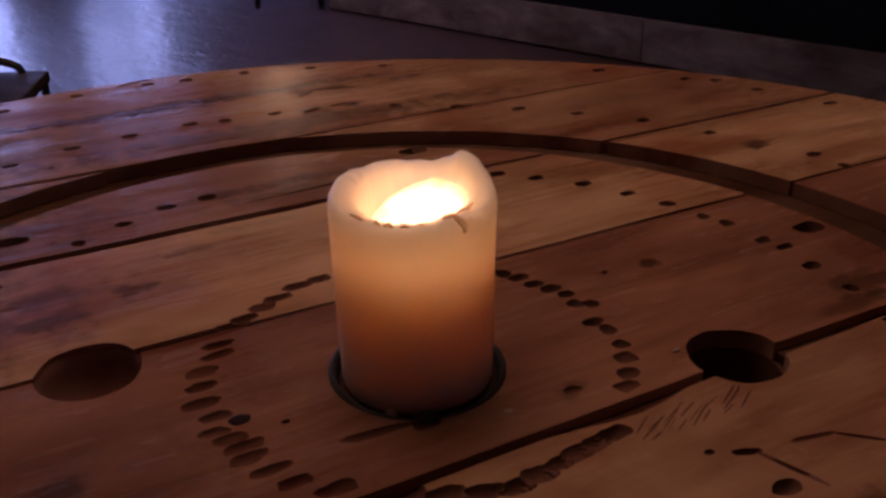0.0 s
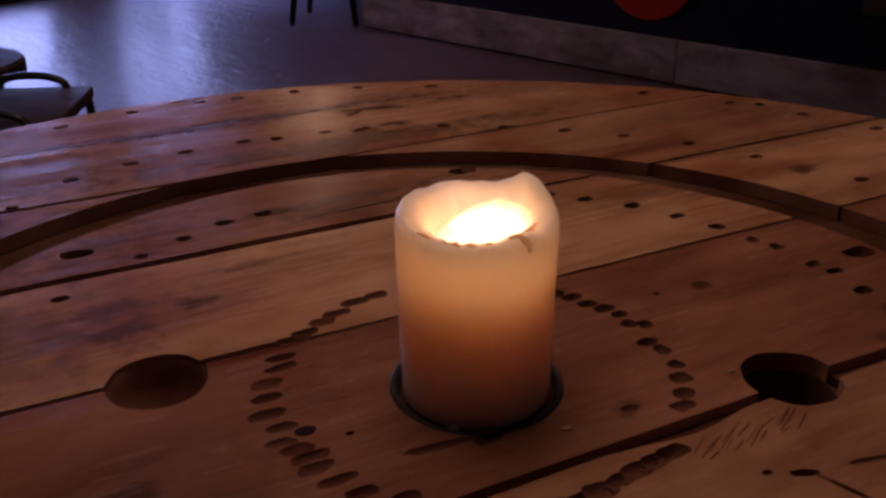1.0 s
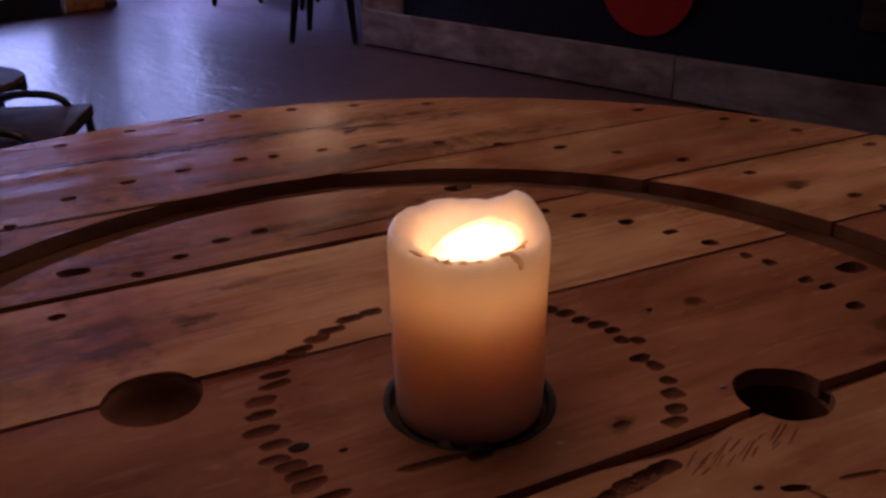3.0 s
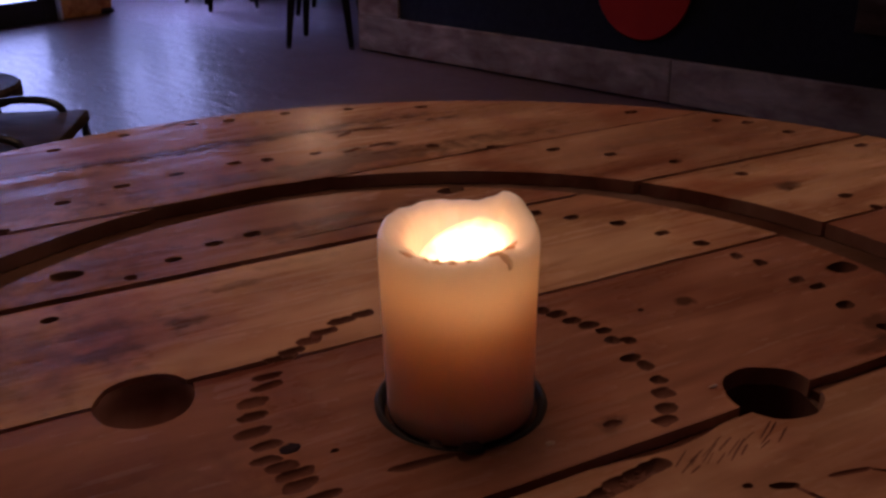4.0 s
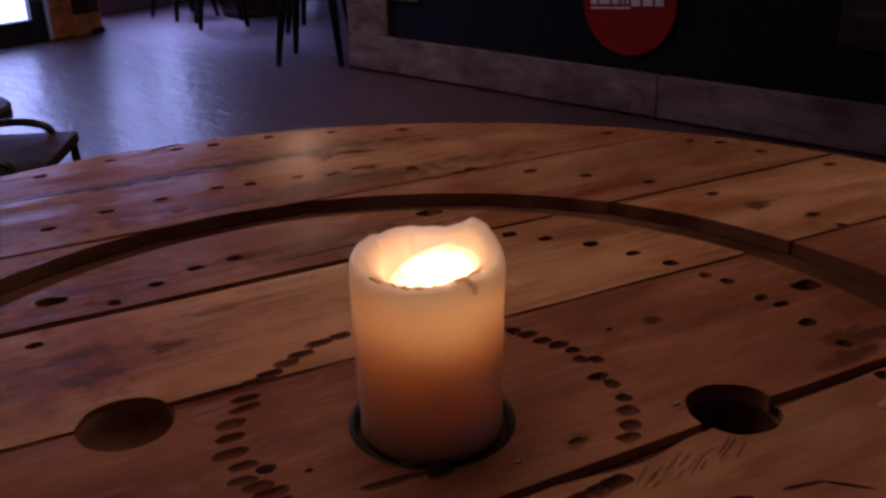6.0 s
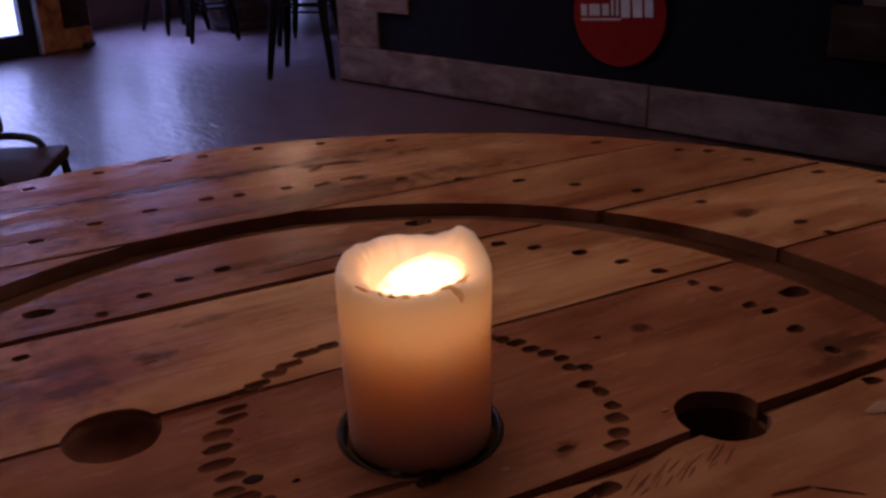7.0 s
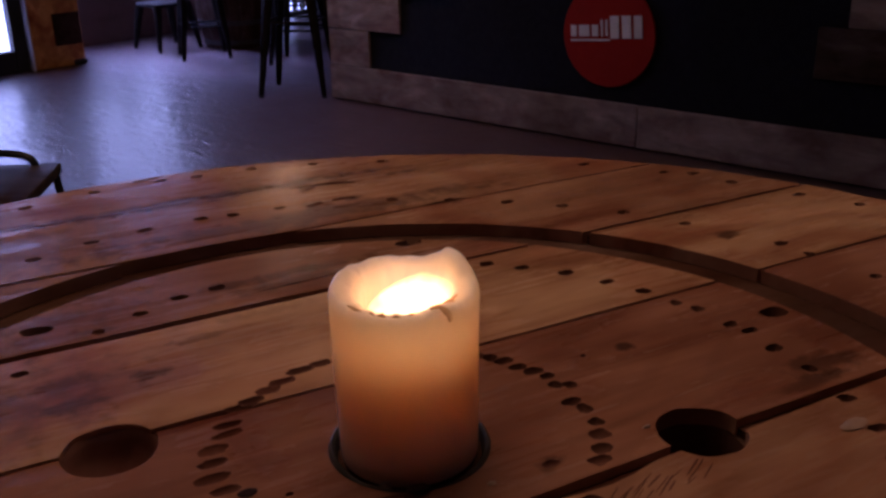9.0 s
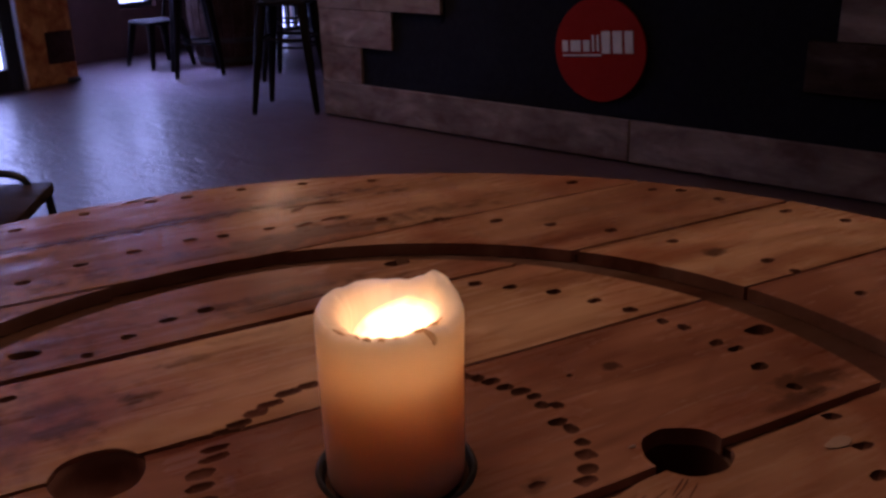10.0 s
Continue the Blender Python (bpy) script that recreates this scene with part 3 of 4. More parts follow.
for spots, rx, ry, deep in ((RIM_NAILS, 0.0064, 0.0045, 0.0055), (ROW_NAILS, 0.0062, 0.0045, 0.0055), (INNER_NAILS, 0.0056, 0.0044, 0.0060), (EDGE_NAILS, 0.006, 0.0045, 0.0055),
                            (LEFT_SLOTS, 0.0094, 0.0042, 0.0028), (RIGHT_SLOTS, 0.0058, 0.0046, 0.0042), (TOP_SLOTS, 0.0094, 0.0042, 0.0034), (LOW_SLOTS, 0.0105, 0.0055, 0.0044)):
    for x, y in spots:
        n += 1
        sunk(x, y, rx * random.uniform(0.8, 1.2), 1.15 * ry * random.uniform(0.85, 1.15), n, deep * random.uniform(0.75, 1.25), 24)
for hole in ((0.335, 0.021, 0.011, 0.009, 90, 0.012, 16), (-0.166, 0.282, 0.011, 0.0085, 91, 0.012, 16), (0.163, 0.305, 0.011, 0.008, 92, 0.012, 16),      # larger drilled holes
             (-0.034, -0.0445, 0.020, 0.0036, 93, 0.0020, 16, -0.1), (-0.010, -0.0500, 0.008, 0.0045, 94, 0.0030), (0.111, -0.1445, 0.0075, 0.0032, 95, 0.004, 12, -0.4),
             (0.1205, -0.163, 0.0175, 0.0017, 96, 0.003, 12, -1.24), (0.168, -0.163, 0.011, 0.0014, 105, 0.002, 12, -0.78), (0.148, -0.152, 0.012, 0.0018, 106, 0.0015, 12, -0.24), (0.108, -0.172, 0.008, 0.0055, 97, 0.006), (0.0956, -0.1362, 0.0026, 0.0020, 120, 0.003), (-0.0711, -0.0134, 0.0024, 0.0018, 121, 0.003), (0.166, 0.0375, 0.0024, 0.0018, 122, 0.003), (0.0700, -0.0614, 0.0060, 0.0034, 123, 0.0025), (0.000, 0.650, 0.020, 0.0030, 98, 0.003, 12, 0.25),
             (0.160, 0.524, 0.030, 0.0026, 99, 0.003, 14, -0.12), (0.05, 0.268, 0.05, 0.0012, 100, 0.002, 14, 0.03),
             (0.145, 0.514, 0.012, 0.0036, 101, 0.003, 12, 0.5), (0.185, 0.517, 0.014, 0.0026, 102, 0.003, 12, -0.2), (0.132, 0.459, 0.010, 0.004, 103, 0.003, 12, 0.3), (0.165, 0.463, 0.012, 0.003, 104, 0.003, 12)):
    sunk(*hole)
for j in range(20):                                     # saw scratches beside the bored hole
    sunk(0.078 + 0.0034 * j + random.uniform(-0.004, 0.004), -0.108 + random.uniform(-0.007, 0.005), random.uniform(0.004, 0.012), 0.00055 * random.uniform(0.5, 1.2), 110 + j, 0.00055, 10, 0.45 + random.uniform(-0.12, 0.12))

rim_loop, in_loop, out_loop = circle(R_RIM, 160, 0, 0, 0.006, 5), circle(G_IN, 128, 0, 0, 0.006, 6), circle(G_OUT, 128, 0, 0, 0.008, 7)
for i in range(len(JOINTS) - 1):
    xs = [-0.7 + 0.0175 * j for j in range(81)]
    lines = [[(x, joint(i, x, 1)) for x in xs], [(x, joint(i + 1, x, -1)) for x in xs]]
    lo, hi = JOINTS[i][0] - 0.03, JOINTS[i + 1][0] + 0.03
    mine = [h for h in holes if any(lo < p[1] < hi for p in h)]
    sunken = [d for d in dents if lo < d[2] < hi]

    def keep(c, i=i, mine=mine):
        if not joint(i, c.x, 1) < c.y < joint(i + 1, c.x, -1) or not within(c, rim_loop):
            return False
        if within(c, out_loop) and not within(c, in_loop):
            return False
        return not any(within(c, h) for h in mine)

    lift = 0.0012 * noise.noise(Vector((i * 7.3, 2.0, 0)))
    plank = shade(part("plank", slab_bm([rim_loop, in_loop, out_loop] + mine, lines, keep, ZT - 0.012, ZT + lift, 0.0020, sunken, 2), M_RED if i == 4 else M_WORN if i > 6 else M_MID if i in (2, 3, 6) else M_TAN, table), 48, True)
    for material in (M_DENT, M_GROOVE, M_NAIL):
        plank.data.materials.append(material)

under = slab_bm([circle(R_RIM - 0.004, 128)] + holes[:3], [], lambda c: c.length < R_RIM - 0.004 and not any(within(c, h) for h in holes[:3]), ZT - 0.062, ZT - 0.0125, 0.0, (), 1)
lower = part("lower_layer", under, M_FLOORING, table, "dark lower boards showing in groove and joints")
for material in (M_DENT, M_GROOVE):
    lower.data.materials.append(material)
for f in lower.data.polygons:                          # the bare wall of one bored hole; the other's dark wood paints in its shade
    if f.material_index == 1 and f.center.x < -0.1 and f.center.length < 0.3:
        f.material_index = 2
SCOOP = [(0.0, -0.075), (0.0286, -0.075), (0.0294, -0.0024), (0.0282, -0.0040), (0.0272, -0.011), (0.0255, -0.019), (0.0215, -0.028), (0.0155, -0.035), (0.008, -0.039), (0.0, -0.040)]
# the deeper hole's shade is put into its colour by a dark wood
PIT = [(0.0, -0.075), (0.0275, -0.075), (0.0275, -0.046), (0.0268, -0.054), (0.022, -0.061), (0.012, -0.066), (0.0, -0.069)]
for x, y, outline, material, label in ((-0.149, 0.083, SCOOP, M_SCOOP, "bare scooped bottom of the bored hole"), (0.169, -0.079, PIT, M_UNDER, "bottom of the bored hole, deep shade in its colour")):
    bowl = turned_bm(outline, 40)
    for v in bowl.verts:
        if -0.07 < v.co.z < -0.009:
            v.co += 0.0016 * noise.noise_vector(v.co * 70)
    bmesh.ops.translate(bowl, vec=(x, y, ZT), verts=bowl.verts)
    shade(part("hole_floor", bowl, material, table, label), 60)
for i in range(1, len(JOINTS) - 1):                    # grime packed into the joints, open where groove and holes cross them
    y0, half = JOINTS[i]
    inner_x, outer_x, rim_x = (math.sqrt(max(q * q - y0 * y0, 0)) for q in (G_IN - 0.004, G_OUT + 0.004, R_RIM - 0.008))
    runs = [(-inner_x, inner_x), (outer_x, rim_x), (-rim_x, -outer_x)] if inner_x else [(-rim_x, -outer_x), (outer_x, rim_x)] if outer_x else [(-rim_x, rim_x)]
    for gap, hx in ((5, -0.149), (4, 0.169)):
        if i == gap:
            runs = [(runs[0][0], hx - 0.0294), (hx + 0.0294, runs[0][1])] + runs[1:]
    if i == 5:                                         # shallow, wide channel from the hole to the slots, tight beyond
        runs = [runs[0], (runs[1][0], -0.05), (-0.05, runs[1][1])] + runs[2:]
    for a, b in runs:
        strip = bmesh.new()
        steps = max(2, int((b - a) / 0.012))
        rows = []
        for k in range(steps + 1):
            x = a + (b - a) * k / steps
            z = ZT - (0.0027 if i == 5 and b < 0 else 0.0065 if i == 4 else 0.0046) + 0.0014 * noise.noise(Vector((x * 40, i * 3.0, 1.0)))
            lo, hi = joint(i, x, -1) - 0.0006, joint(i, x, 1) + 0.0006
            rows.append([strip.verts.new((x, q, h)) for q, h in ((lo, ZT - 0.0122), (lo, z), (hi, z), (hi, ZT - 0.0122))])
        for p, q in zip(rows, rows[1:]):
            for k in range(3):
                strip.faces.new((p[k], q[k], q[k + 1], p[k + 1]))
        strip.faces.new(rows[0])
        strip.faces.new(rows[-1][::-1])
        bmesh.ops.recalc_face_normals(strip, faces=strip.faces)
        part("joint_grime", strip, M_CHANNEL if i == 5 and b < 0 else M_NAIL, table)
liner = turned_bm([(0.0444, 0), (0.0480, 0), (0.0485, 0.001), (0.0485, 0.0680), (0.0479, 0.0696), (0.0466, 0.0704), (0.0453, 0.0696), (0.0446, 0.0680), (0.0444, 0)], 96)
bmesh.ops.translate(liner, vec=(BX, BY, ZT - 0.068), verts=liner.verts)
for v in liner.verts:                                 # bent and worn: low at the front, proud at the sides
    a = math.atan2(v.co.y - BY, v.co.x - BX) - (math.atan2(-0.3223, 0.2988) - radians(TURN))
    front = max(0.0, math.cos(a)) ** 2
    if v.co.z > ZT - 0.01:
        v.co.z += 0.0012 * noise.noise(Vector((math.cos(a) * 2.5, math.sin(a) * 2.5, 3.0))) - 0.0030 * front + 0.0012 * max(0.0, -math.sin(a))
shade(part("bore_liner", liner, M_IRON, table, "dark iron ring lining the bore"))
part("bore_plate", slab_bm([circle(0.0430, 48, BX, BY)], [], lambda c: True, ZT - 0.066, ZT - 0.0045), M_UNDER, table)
for j in range(20):                                   # staves of the drum's barrel
    a = 2 * math.pi * j / 20
    st = box_bm(-0.05, 0.05, -0.014, 0.014, 0.062, ZT - 0.063, 0.003)
    ob = part("stave", st, M_UNDER, table)
    ob.matrix_basis = pose(0.335 * math.cos(a), 0.335 * math.sin(a), 0, 0, 0, math.degrees(a) + 90)
for i, y in enumerate((-0.5, -0.3, -0.1, 0.1, 0.3, 0.5)):
    lines = [[(-0.7, y - 0.098), (0.7, y - 0.098)], [(-0.7, y + 0.098), (0.7, y + 0.098)]]
    part("base_plank", slab_bm([circle(0.60, 96)], lines, lambda c, y=y: c.length < 0.6 and abs(c.y - y) < 0.098, 0.0, 0.06, 0.002), M_UNDER, table)

# ---------------------------------------------------------------- candle
FACE = math.atan2(-0.3223 - CANDLE.y, 0.2988 - CANDLE.x)      # bearing of the worn front lip


RIM = [(-180, 0.0005), (-164, 0.0018), (-150, 0.0015), (-134, 0.0012), (-117, 0.0022), (-98, 0.0004), (-80, -0.0012), (-60, -0.0024), (-38, -0.0032), (-15, -0.0030), (0, -0.0028),
       (15, -0.0022), (30, -0.0006), (44, -0.0016), (62, -0.0032), (80, -0.0022), (100, 0.0008), (113, 0.0050), (124, 0.0086), (138, 0.0090), (150, 0.0040), (164, 0.0006), (180, 0.0005)]


def lip(a):
    """Height of the candle's rim at an angle from its front, growing to the right."""
    d = (math.degrees(a) + 180) % 360 - 180
    for (p, h), (q, k) in zip(RIM, RIM[1:]):
        if p <= d <= q:
            u = (d - p) / (q - p)
            break
    ragged = max(0.0, math.cos(a)) ** 0.5 * (0.0012 * noise.noise(Vector((math.cos(a) * 8, math.sin(a) * 8, 2.0))) + 0.0009 * noise.noise(Vector((math.cos(a) * 19, math.sin(a) * 19, 5.0))))
    return 0.1090 + h + (k - h) * (0.35 * u + 0.65 * u * u * (3 - 2 * u)) + ragged + 0.0005 * noise.noise(Vector((math.cos(a) * 4, math.sin(a) * 4, 7.0)))


def candle_bm():
    """Rounded foot, wall, softened rim, and a crater with an uneven, melted inner wall."""
    bm = bmesh.new()
    sides, rings = 132, []
    for s in range(44):
        ring = []
        for j in range(sides):
            a = 2 * math.pi * j / sides
            round_a = Vector((math.cos(a), math.sin(a), 0))
            top = lip(a)
            wob = 1 + 0.010 * noise.noise(round_a * 1.2 + Vector((0, 0, s * 0.12)))
            soft = 0.0075 - 0.0035 * max(0.0, -math.cos(a))          # how far the shoulder is melted round
            broad = 0.0125 + 0.0022 * abs(math.sin(a)) - 0.0055 * max(0.0, -math.cos(a)) ** 2 + 0.0022 * noise.noise(round_a * 1.6 + Vector((0, 0, 4)))
            if s <= 3:
                u = s / 3 * math.pi / 2
                r, z = 0.0370 + 0.0040 * math.sin(u), 0.0040 * (1 - math.cos(u))
            elif s <= 16:
                u = (s - 3) / 13
                r, z = 0.0410 + 0.0016 * u, 0.004 + u * (top - soft - 0.004)
            elif s <= 22:
                u = (s - 16) / 6 * math.pi / 2
                r, z = 0.0426 - 0.0040 * (1 - math.cos(u)), top - soft + soft * math.sin(u) ** 0.8
            else:
                u = (s - 22) / 21
                fall = min(max((u - 0.16 + 0.11 * max(0.0, -math.cos(a))) / 0.42, 0.0), 1.0)
                z = top - 0.0028 * min(u * 5, 1) + (0.077 - top) * fall * fall * (3 - 2 * fall)
                r = (0.0386 - (broad - 0.0020) * min(u * 4.0, 1)) * (1 - max(0, u - 0.5) / 0.5 * 0.97)
                flute = noise.noise(round_a * 5.5 + Vector((0, 0, z * 30))) + 0.6 * noise.noise(round_a * 13 + Vector((0, 0, z * 90)))
                wob += 0.055 * flute * min(1, (s - 22) / 4)
                z += 0.0011 * noise.noise(round_a * 7 + Vector((0, 0, s * 0.5))) * min(1, (s - 22) / 3)
            if s > 16:
                z += 0.0008 * noise.noise(round_a * 4 + Vector((0, 0, s * 0.35)))
            b = FACE + a
            ring.append(bm.verts.new((r * wob * math.cos(b), r * wob * math.sin(b), z)))
        rings.append(ring)
    for p, q in zip(rings, rings[1:]):
        for j in range(sides):
            k = (j + 1) % sides
            bm.faces.new((p[j], p[k], q[k], q[j]))
    bm.faces.new(rings[0][::-1])
    bm.faces.new(rings[-1])
    bmesh.ops.recalc_face_normals(bm, faces=bm.faces)
    return bm


candle = thing("pillar_candle", Matrix.Translation(CANDLE), "thick ivory pillar candle burning in a deep crater", "candle")
shade(part("wax_body", candle_bm(), M_WAX, candle), 60)
part("wick", tube_bm([(0, 0, 0.073), (0.0005, 0.0004, 0.080), (0.002, 0.001, 0.085)], 0.0009, 8), M_WICK, candle)
# flame made oversized: its glow also stands in for the overbright crater wall
flame_glare_bm = turned_bm([(0, 0.074), (0.0110, 0.0755), (0.0165, 0.080), (0.0180, 0.087), (0.0172, 0.095), (0.0148, 0.103), (0.0100, 0.110), (0, 0.115)], 40)
wide, deep = Vector((-math.sin(FACE), math.cos(FACE), 0)), Vector((math.cos(FACE), math.sin(FACE), 0))
for v in flame_glare_bm.verts:                                          # broad across, flat, leaning over, to cover the glare on the crater wall
    v.co += wide * (0.0035 + 0.50 * v.co.dot(wide) + 0.30 * (v.co.z - 0.086)) - deep * 0.35 * v.co.dot(deep) + 0.0018 * noise.noise_vector(v.co * 90)
M_FLAME_GLARE = flame_glare_material((wide - Vector((0, 0, 0.30))).normalized(), wide * 0.0040 + Vector((0, 0, 0.0935)))
flame = shade(part("flame", flame_glare_bm, M_FLAME_GLARE, candle, "bright yellow-white flame widened into the glare of the lit crater"), 180)
flame.visible_shadow = False

# ---------------------------------------------------------------- bar stools in the back, near stools
def metal_stool(m, height, half_foot, half_top, label, back=False, rungs=(0.36, 0.62)):
    """A pressed-metal stool: dished seat, four tapered channel legs, rungs."""
    root = thing("metal_stool", m, label, "stool", "metal stools")
    seat = box_bm(-half_top, half_top, -half_top, half_top, height - 0.035, height, 0.016, 3)
    shade(part("seat", seat, M_GUN, root))
    for sx in (-1, 1):
        for sy in (-1, 1):
            t0, f = half_top - 0.03, half_foot - 0.012
            leg = tube_bm([(sx * t0, sy * t0, height - 0.03), (sx * (t0 + (f - t0) * 0.45), sy * (t0 + (f - t0) * 0.45), height * 0.52), (sx * f, sy * f, 0.012), (sx * f, sy * f, 0)], [0.038, 0.031, 0.019, 0.014], 8)
            lg = shade(part("leg", leg, M_GUN, root))
            part("foot", tube_bm([(sx * f, sy * f, 0.0), (sx * f, sy * f, 0.02)], 0.019, 8), M_FRAME, lg)
    for k in rungs:
        e = (half_foot - 0.012) + (half_top - 0.03 - half_foot + 0.012) * k
        z = height * k
        for a, b in (((-e, -e), (e, -e)), ((e, -e), (e, e)), ((e, e), (-e, e)), ((-e, e), (-e, -e))):
            part("rung", tube_bm([(*a, z), (*b, z)], 0.009, 8), M_GUN, root)
    if back:
        pts = [(-half_top + 0.03, half_top - 0.02, height - 0.01)] + [(-(half_top - 0.03) * math.cos(u), half_top + 0.02, height + 0.36 * math.sin(u) ** 0.6) for u in (0.5, 0.9, 1.3, 1.57, 1.85, 2.25, 2.65)] + [(half_top - 0.03, half_top - 0.02, height - 0.01)]
        shade(part("backrest", tube_bm(pts, 0.012, 8), M_GUN, root))
    return root


metal_stool(pose(-4.82, 4.27, 0, 0, 0, 33), 0.77, 0.237, 0.175, "tall dark metal bar stool standing by the wall's end", rungs=(0.66,))
metal_stool(pose(-5.75, 5.15, 0, 0, 0, 30), 0.77, 0.22, 0.16, "tall dark metal bar stool further back")
metal_stool(pose(-7.35, 4.94, 0, 0, 0, -4), 0.42, 0.225, 0.185, "low dark metal chair before the window", True, ())
metal_stool(pose(-6.665, 4.835, 0, 0, 0, 58.8), 0.77, 0.21, 0.15, "tall dark metal bar stool beside the barrel", rungs=(0.36,))

barrel = thing("wooden_barrel", pose(-6.95, 5.45, 0), "dark oak barrel with iron hoops used as a table", "barrel")
for j in range(22):
    a0, a1 = 2 * math.pi * j / 22 + 0.006, 2 * math.pi * (j + 1) / 22 - 0.006
    bm = bmesh.new()
    rows = []
    for s in range(9):
        z = 0.95 * s / 8
        r = 0.30 + 0.07 * (1 - (2 * s / 8 - 1) ** 2)
        rows.append([bm.verts.new((q * math.cos(a), q * math.sin(a), z)) for q, a in ((r, a0), (r, a1), (r - 0.025, a1), (r - 0.025, a0))])
    for p, q in zip(rows, rows[1:]):
        for k in range(4):
            bm.faces.new((p[k], p[(k + 1) % 4], q[(k + 1) % 4], q[k]))
    bm.faces.new(rows[0][::-1])
    bm.faces.new(rows[-1])
    bmesh.ops.recalc_face_normals(bm, faces=bm.faces)
    part("stave", bm, M_BARREL, barrel)
for z in (0.06, 0.24, 0.68, 0.87):
    r = 0.30 + 0.07 * (1 - (2 * z / 0.95 - 1) ** 2)
    hoop = turned_bm([(r + 0.001, z - 0.022), (r + 0.005, z - 0.022), (r + 0.005, z + 0.022), (r + 0.001, z + 0.022), (r + 0.001, z - 0.022)], 44)
    part("hoop", hoop, M_IRON, barrel)
part("head", turned_bm([(0, 0.915), (0.275, 0.915), (0.275, 0.935), (0, 0.935)], 44), M_BARREL, barrel)
part("bottom_head", turned_bm([(0, 0.02), (0.275, 0.02), (0.275, 0.04), (0, 0.04)], 44), M_BARREL, barrel)

# near stools beside the table
def tube_stool(m, label):
    """A square wooden seat held in two bent tube frames whose hoops rise above it."""
    root = thing("wooden_stool", m, label, "stool")
    shade(part("seat", box_bm(-0.36, 0.0, -0.36, 0.0, 0.706, 0.736, 0.006, 2), M_SEAT, root))
    for y in (-0.014, -0.335):
        pts = [(-0.247, y, 0.71)] + [(-0.153 - 0.094 * math.cos(u), y, 0.722 + 0.047 * math.sin(u) ** 0.6) for u in [0.12 + 0.29 * i for i in range(11)]] + [(-0.059, y, 0.71)]
        shade(part("hoop", tube_bm(pts, 0.0098, 10), M_TUBE, root))
    feet = []
    for x, y, dx, dy in ((-0.012, -0.022, 0.05, 0.03), (-0.345, -0.022, -0.05, 0.03), (-0.012, -0.335, 0.05, -0.03), (-0.345, -0.335, -0.05, -0.03)):
        shade(part("leg", tube_bm([(x, y, 0.71), (x + dx, y + dy, 0.0)], 0.0105, 10), M_TUBE, root))
        feet.append((x + 0.72 * dx, y + 0.72 * dy, 0.2))
    for a, b in ((0, 1), (1, 3), (3, 2), (2, 0)):
        part("stretcher", tube_bm([feet[a], feet[b]], 0.008, 8), M_TUBE, root)
    return root


tube_stool(pose(-1.926, 0.841, 0, 0, 0, 46), "square wooden stool with black tube hoops beside the table")
rnd = thing("round_stool", pose(-2.35, 0.69, 0), "round wooden stool on dark metal legs", "stool")
shade(part("seat", turned_bm([(0, 0.715), (0.165, 0.715), (0.172, 0.722), (0.172, 0.752), (0.165, 0.760), (0, 0.760)], 48), M_SEAT, rnd))
for a in (0.6, 2.17, 3.74, 5.31):
    part("leg", tube_bm([(0.11 * math.cos(a), 0.11 * math.sin(a), 0.716), (0.2 * math.cos(a), 0.2 * math.sin(a), 0)], 0.012, 8), M_TUBE, rnd)

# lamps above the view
pendant = thing("pendant_lamp", Matrix.Translation(PENDANT), "dark metal pendant lamp hanging from the ceiling", "lamp")
shade(part("shade", turned_bm([(0.150, -0.03), (0.154, -0.03), (0.150, 0.02), (0.11, 0.09), (0.03, 0.13), (0.001, 0.132), (0.001, 0.128), (0.028, 0.126), (0.107, 0.086), (0.146, 0.02), (0.150, -0.03)], 48), M_FRAME, pendant))
part("cord", tube_bm([(0, 0, 0.13), (0, 0, H - PENDANT.z)], 0.004, 8), M_FRAME, pendant)
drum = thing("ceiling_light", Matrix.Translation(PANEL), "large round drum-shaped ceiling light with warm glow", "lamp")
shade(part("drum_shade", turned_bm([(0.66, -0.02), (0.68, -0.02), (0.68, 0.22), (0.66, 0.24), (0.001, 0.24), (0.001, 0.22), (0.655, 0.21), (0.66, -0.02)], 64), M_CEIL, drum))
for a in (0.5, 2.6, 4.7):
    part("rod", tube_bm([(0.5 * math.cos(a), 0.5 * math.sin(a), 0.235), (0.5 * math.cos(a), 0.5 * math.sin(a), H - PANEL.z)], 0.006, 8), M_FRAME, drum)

# spilt wax on the candle's front lip and on the table
def crumb(name, points, radius, material, parent, label=""):
    bm = tube_bm(points, radius, 8)
    for v in bm.verts:
        v.co += 0.0006 * noise.noise_vector(v.co * 400)
    return shade(part(name, bm, material, parent, label), 80)


def on_lip(a, out, drop):
    b = FACE + a
    return ((0.0385 + out) * math.cos(b), (0.0385 + out) * math.sin(b), lip(a) - drop)


crumb("charred_drip", [on_lip(0.40, -0.002, 0.0005), on_lip(0.50, 0.0005, -0.0006), on_lip(0.56, 0.0030, 0.0008), on_lip(0.60, 0.0042, 0.0035), on_lip(0.61, 0.0043, 0.0066)], [0.0007, 0.0013, 0.0017, 0.0015, 0.0014], M_CHAR, candle, "brown charred wax drip")
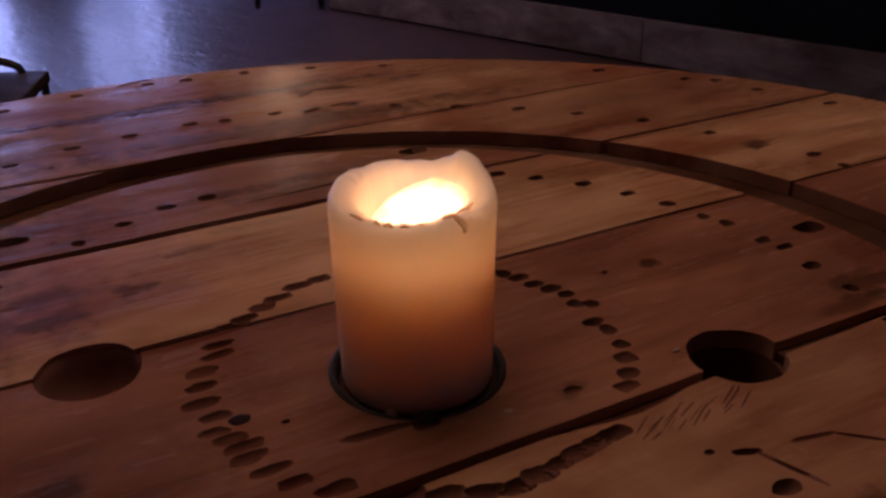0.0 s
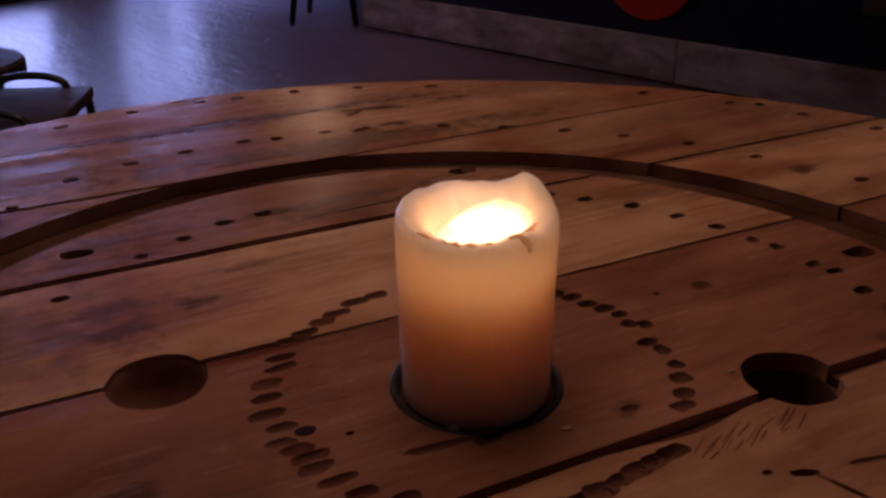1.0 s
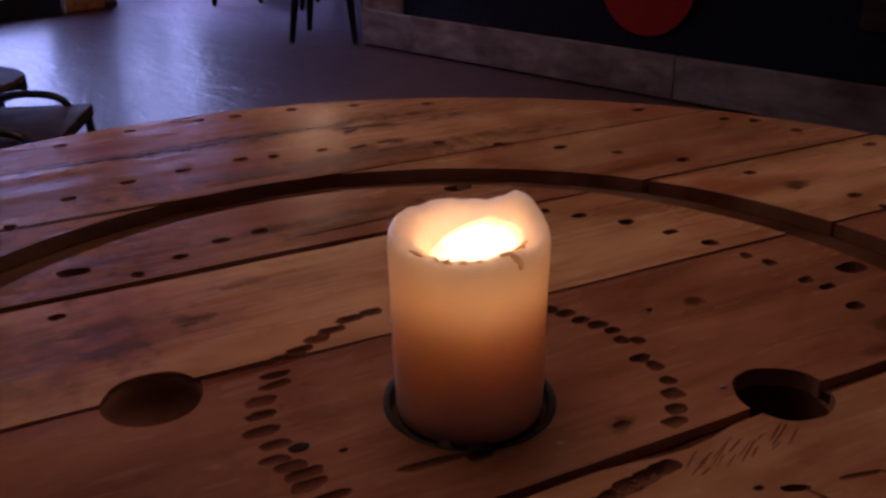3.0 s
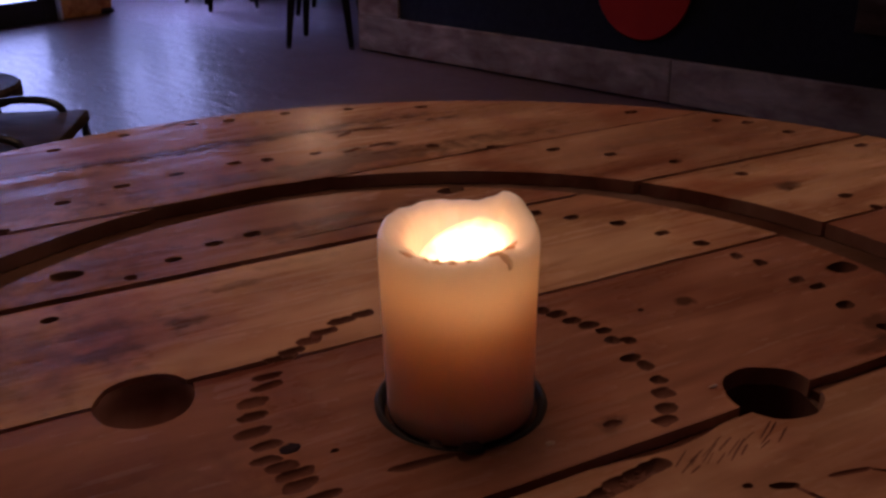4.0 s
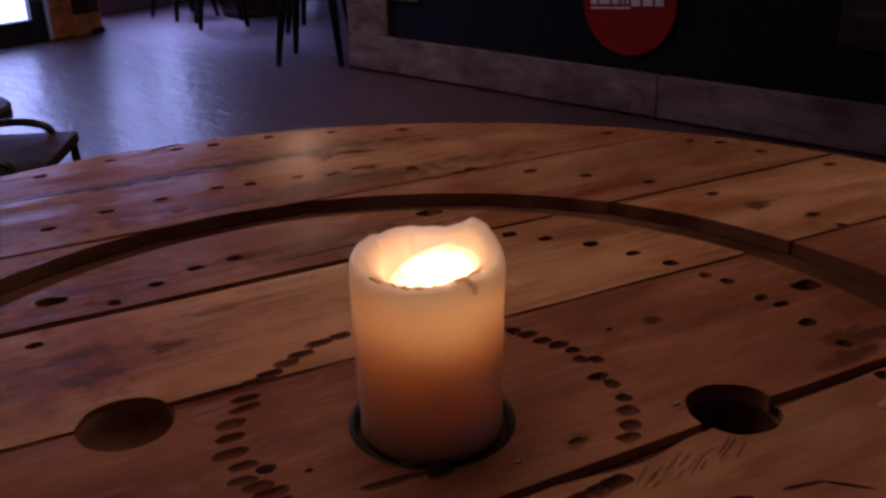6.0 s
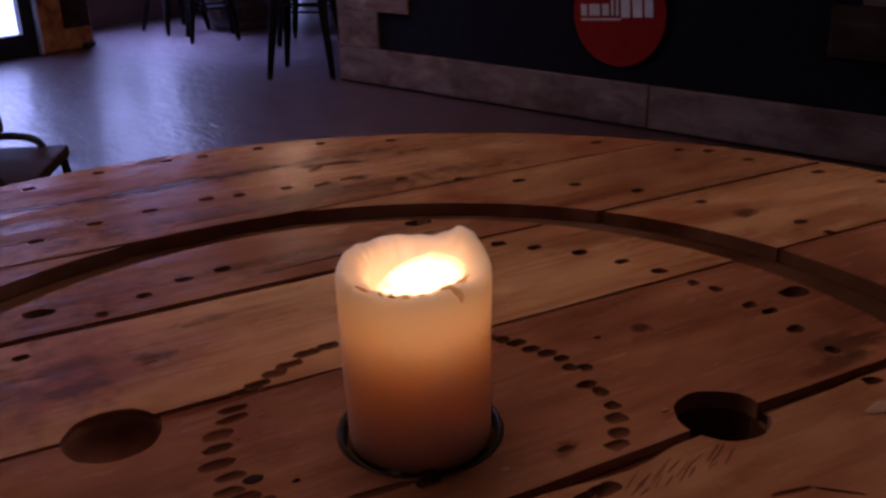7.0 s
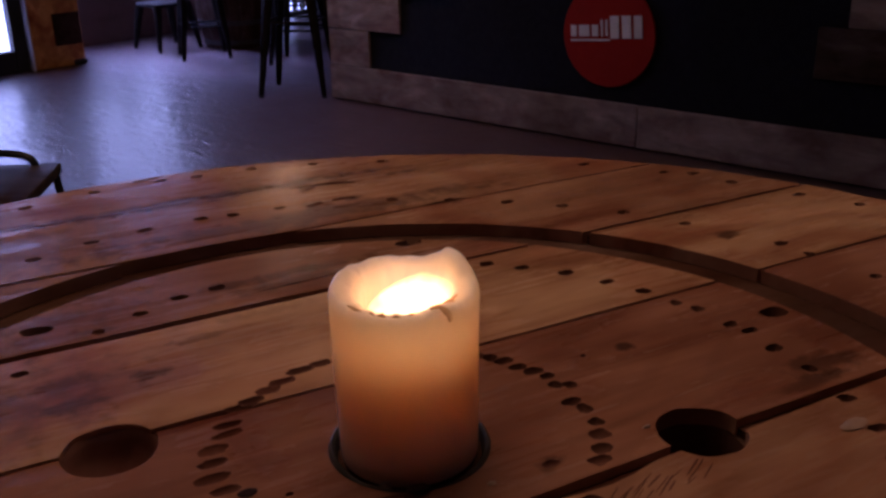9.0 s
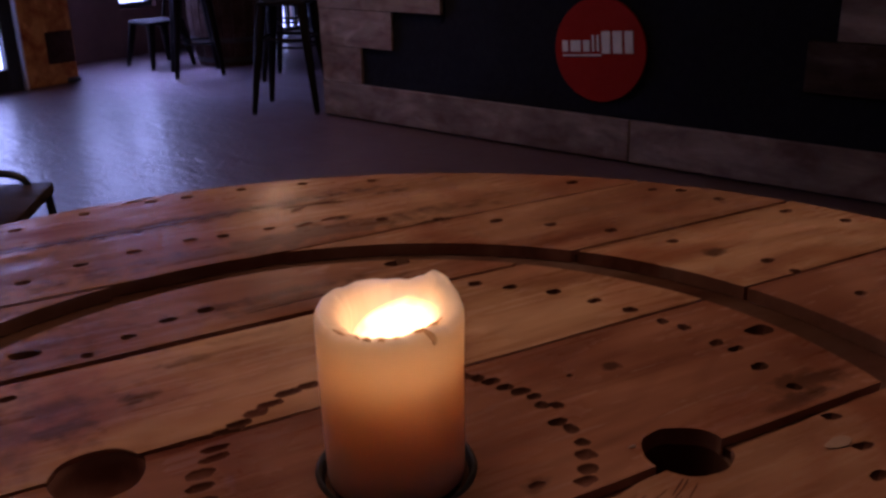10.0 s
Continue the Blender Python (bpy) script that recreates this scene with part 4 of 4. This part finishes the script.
for a0, a1, out, size in ((-0.92, -0.62, -0.0006, 0.0010), (-0.52, -0.40, -0.0002, 0.0007), (-0.36, -0.24, -0.0002, 0.0014), (-0.16, -0.05, 0.0003, 0.0010), (0.08, 0.14, 0.0, 0.0007), (0.66, 0.98, -0.0050, 0.0009), (0.86, 1.16, -0.0066, 0.0008)):
    mid = (a0 + a1) / 2
    crumb("charred_flake", [on_lip(a0, out, 0.0006), on_lip(mid, out, -0.0004 - 0.3 * size), on_lip(a1, out, 0.0004)], [0.4 * size, size, 0.5 * size], M_CHAR, candle, "brown charred wax flake")
turn = Matrix.Rotation(radians(TURN), 3, "Z")
for x, y, rx, ry in ((0.252, -0.121, 0.012, 0.0045), (0.030, -0.062, 0.0028, 0.0018), (0.1425, -0.0595, 0.0034, 0.0012)):
    bm = turned_bm([(0.0, 0.0006), (0.5, 0.0005), (0.85, 0.0003), (1.0, 0.0)], 18)
    for v in bm.verts:
        k = 1 + 0.4 * noise.noise(Vector((v.co.x * 1.5, v.co.y * 1.5, x * 90)))
        v.co.x, v.co.y = v.co.x * rx * k, v.co.y * ry * k
    p = turn @ Vector((x, y, ZT + 0.001))
    drop = part("wax_drop", bm, M_SPILL)
    drop.matrix_basis = pose(p.x, p.y, p.z, 0, 0, TURN)
    tagged(shade(drop, 80), "pale hardened wax spill on the table top", "wax", "wax spills")
for turn_by, size in ((0.10, 0.0075), (-0.32, 0.0045)):      # soft wax squeezed up between candle and ring
    bm = turned_bm([(0.0, 0.0062), (0.5, 0.0058), (0.85, 0.0040), (1.0, 0.0)], 18)
    for v in bm.verts:
        v.co = Vector((v.co.x * 0.0024, v.co.y * size, v.co.z)) + 0.0008 * noise.noise_vector(Vector((v.co.x * 3, v.co.y * 3, turn_by * 50)))
    b = FACE + turn_by
    smear = part("wax_drop", bm, M_SPILL)
    smear.matrix_basis = pose(CANDLE.x + 0.0432 * math.cos(b), CANDLE.y + 0.0432 * math.sin(b), ZT - 0.0046, 0, 0, math.degrees(b))
    tagged(shade(smear, 80), "soft brownish wax squeezed up beside the candle", "wax", "wax spills")
fleck = turned_bm([(0.0, 0.0004), (0.6, 0.0003), (0.9, 0.0002), (1.0, 0.0)], 16)
for v in fleck.verts:
    v.co.x, v.co.y = v.co.x * 0.0060 + 0.0016 * noise.noise(v.co * 2), v.co.y * 0.0042 + 0.0014 * noise.noise(v.co * 3)
p = turn @ Vector((-0.091, -0.001, ZT + 0.0004))
spot = part("paint_fleck", fleck, plain("blue_grey_paint", (0.024, 0.014, 0.018), 1.0, scale=200, Specular_IOR_Level=0.05))
spot.matrix_basis = pose(p.x, p.y, p.z, 0, 0, TURN)
tagged(shade(spot, 80), "small dark blue paint fleck stuck on the table", "paint fleck")
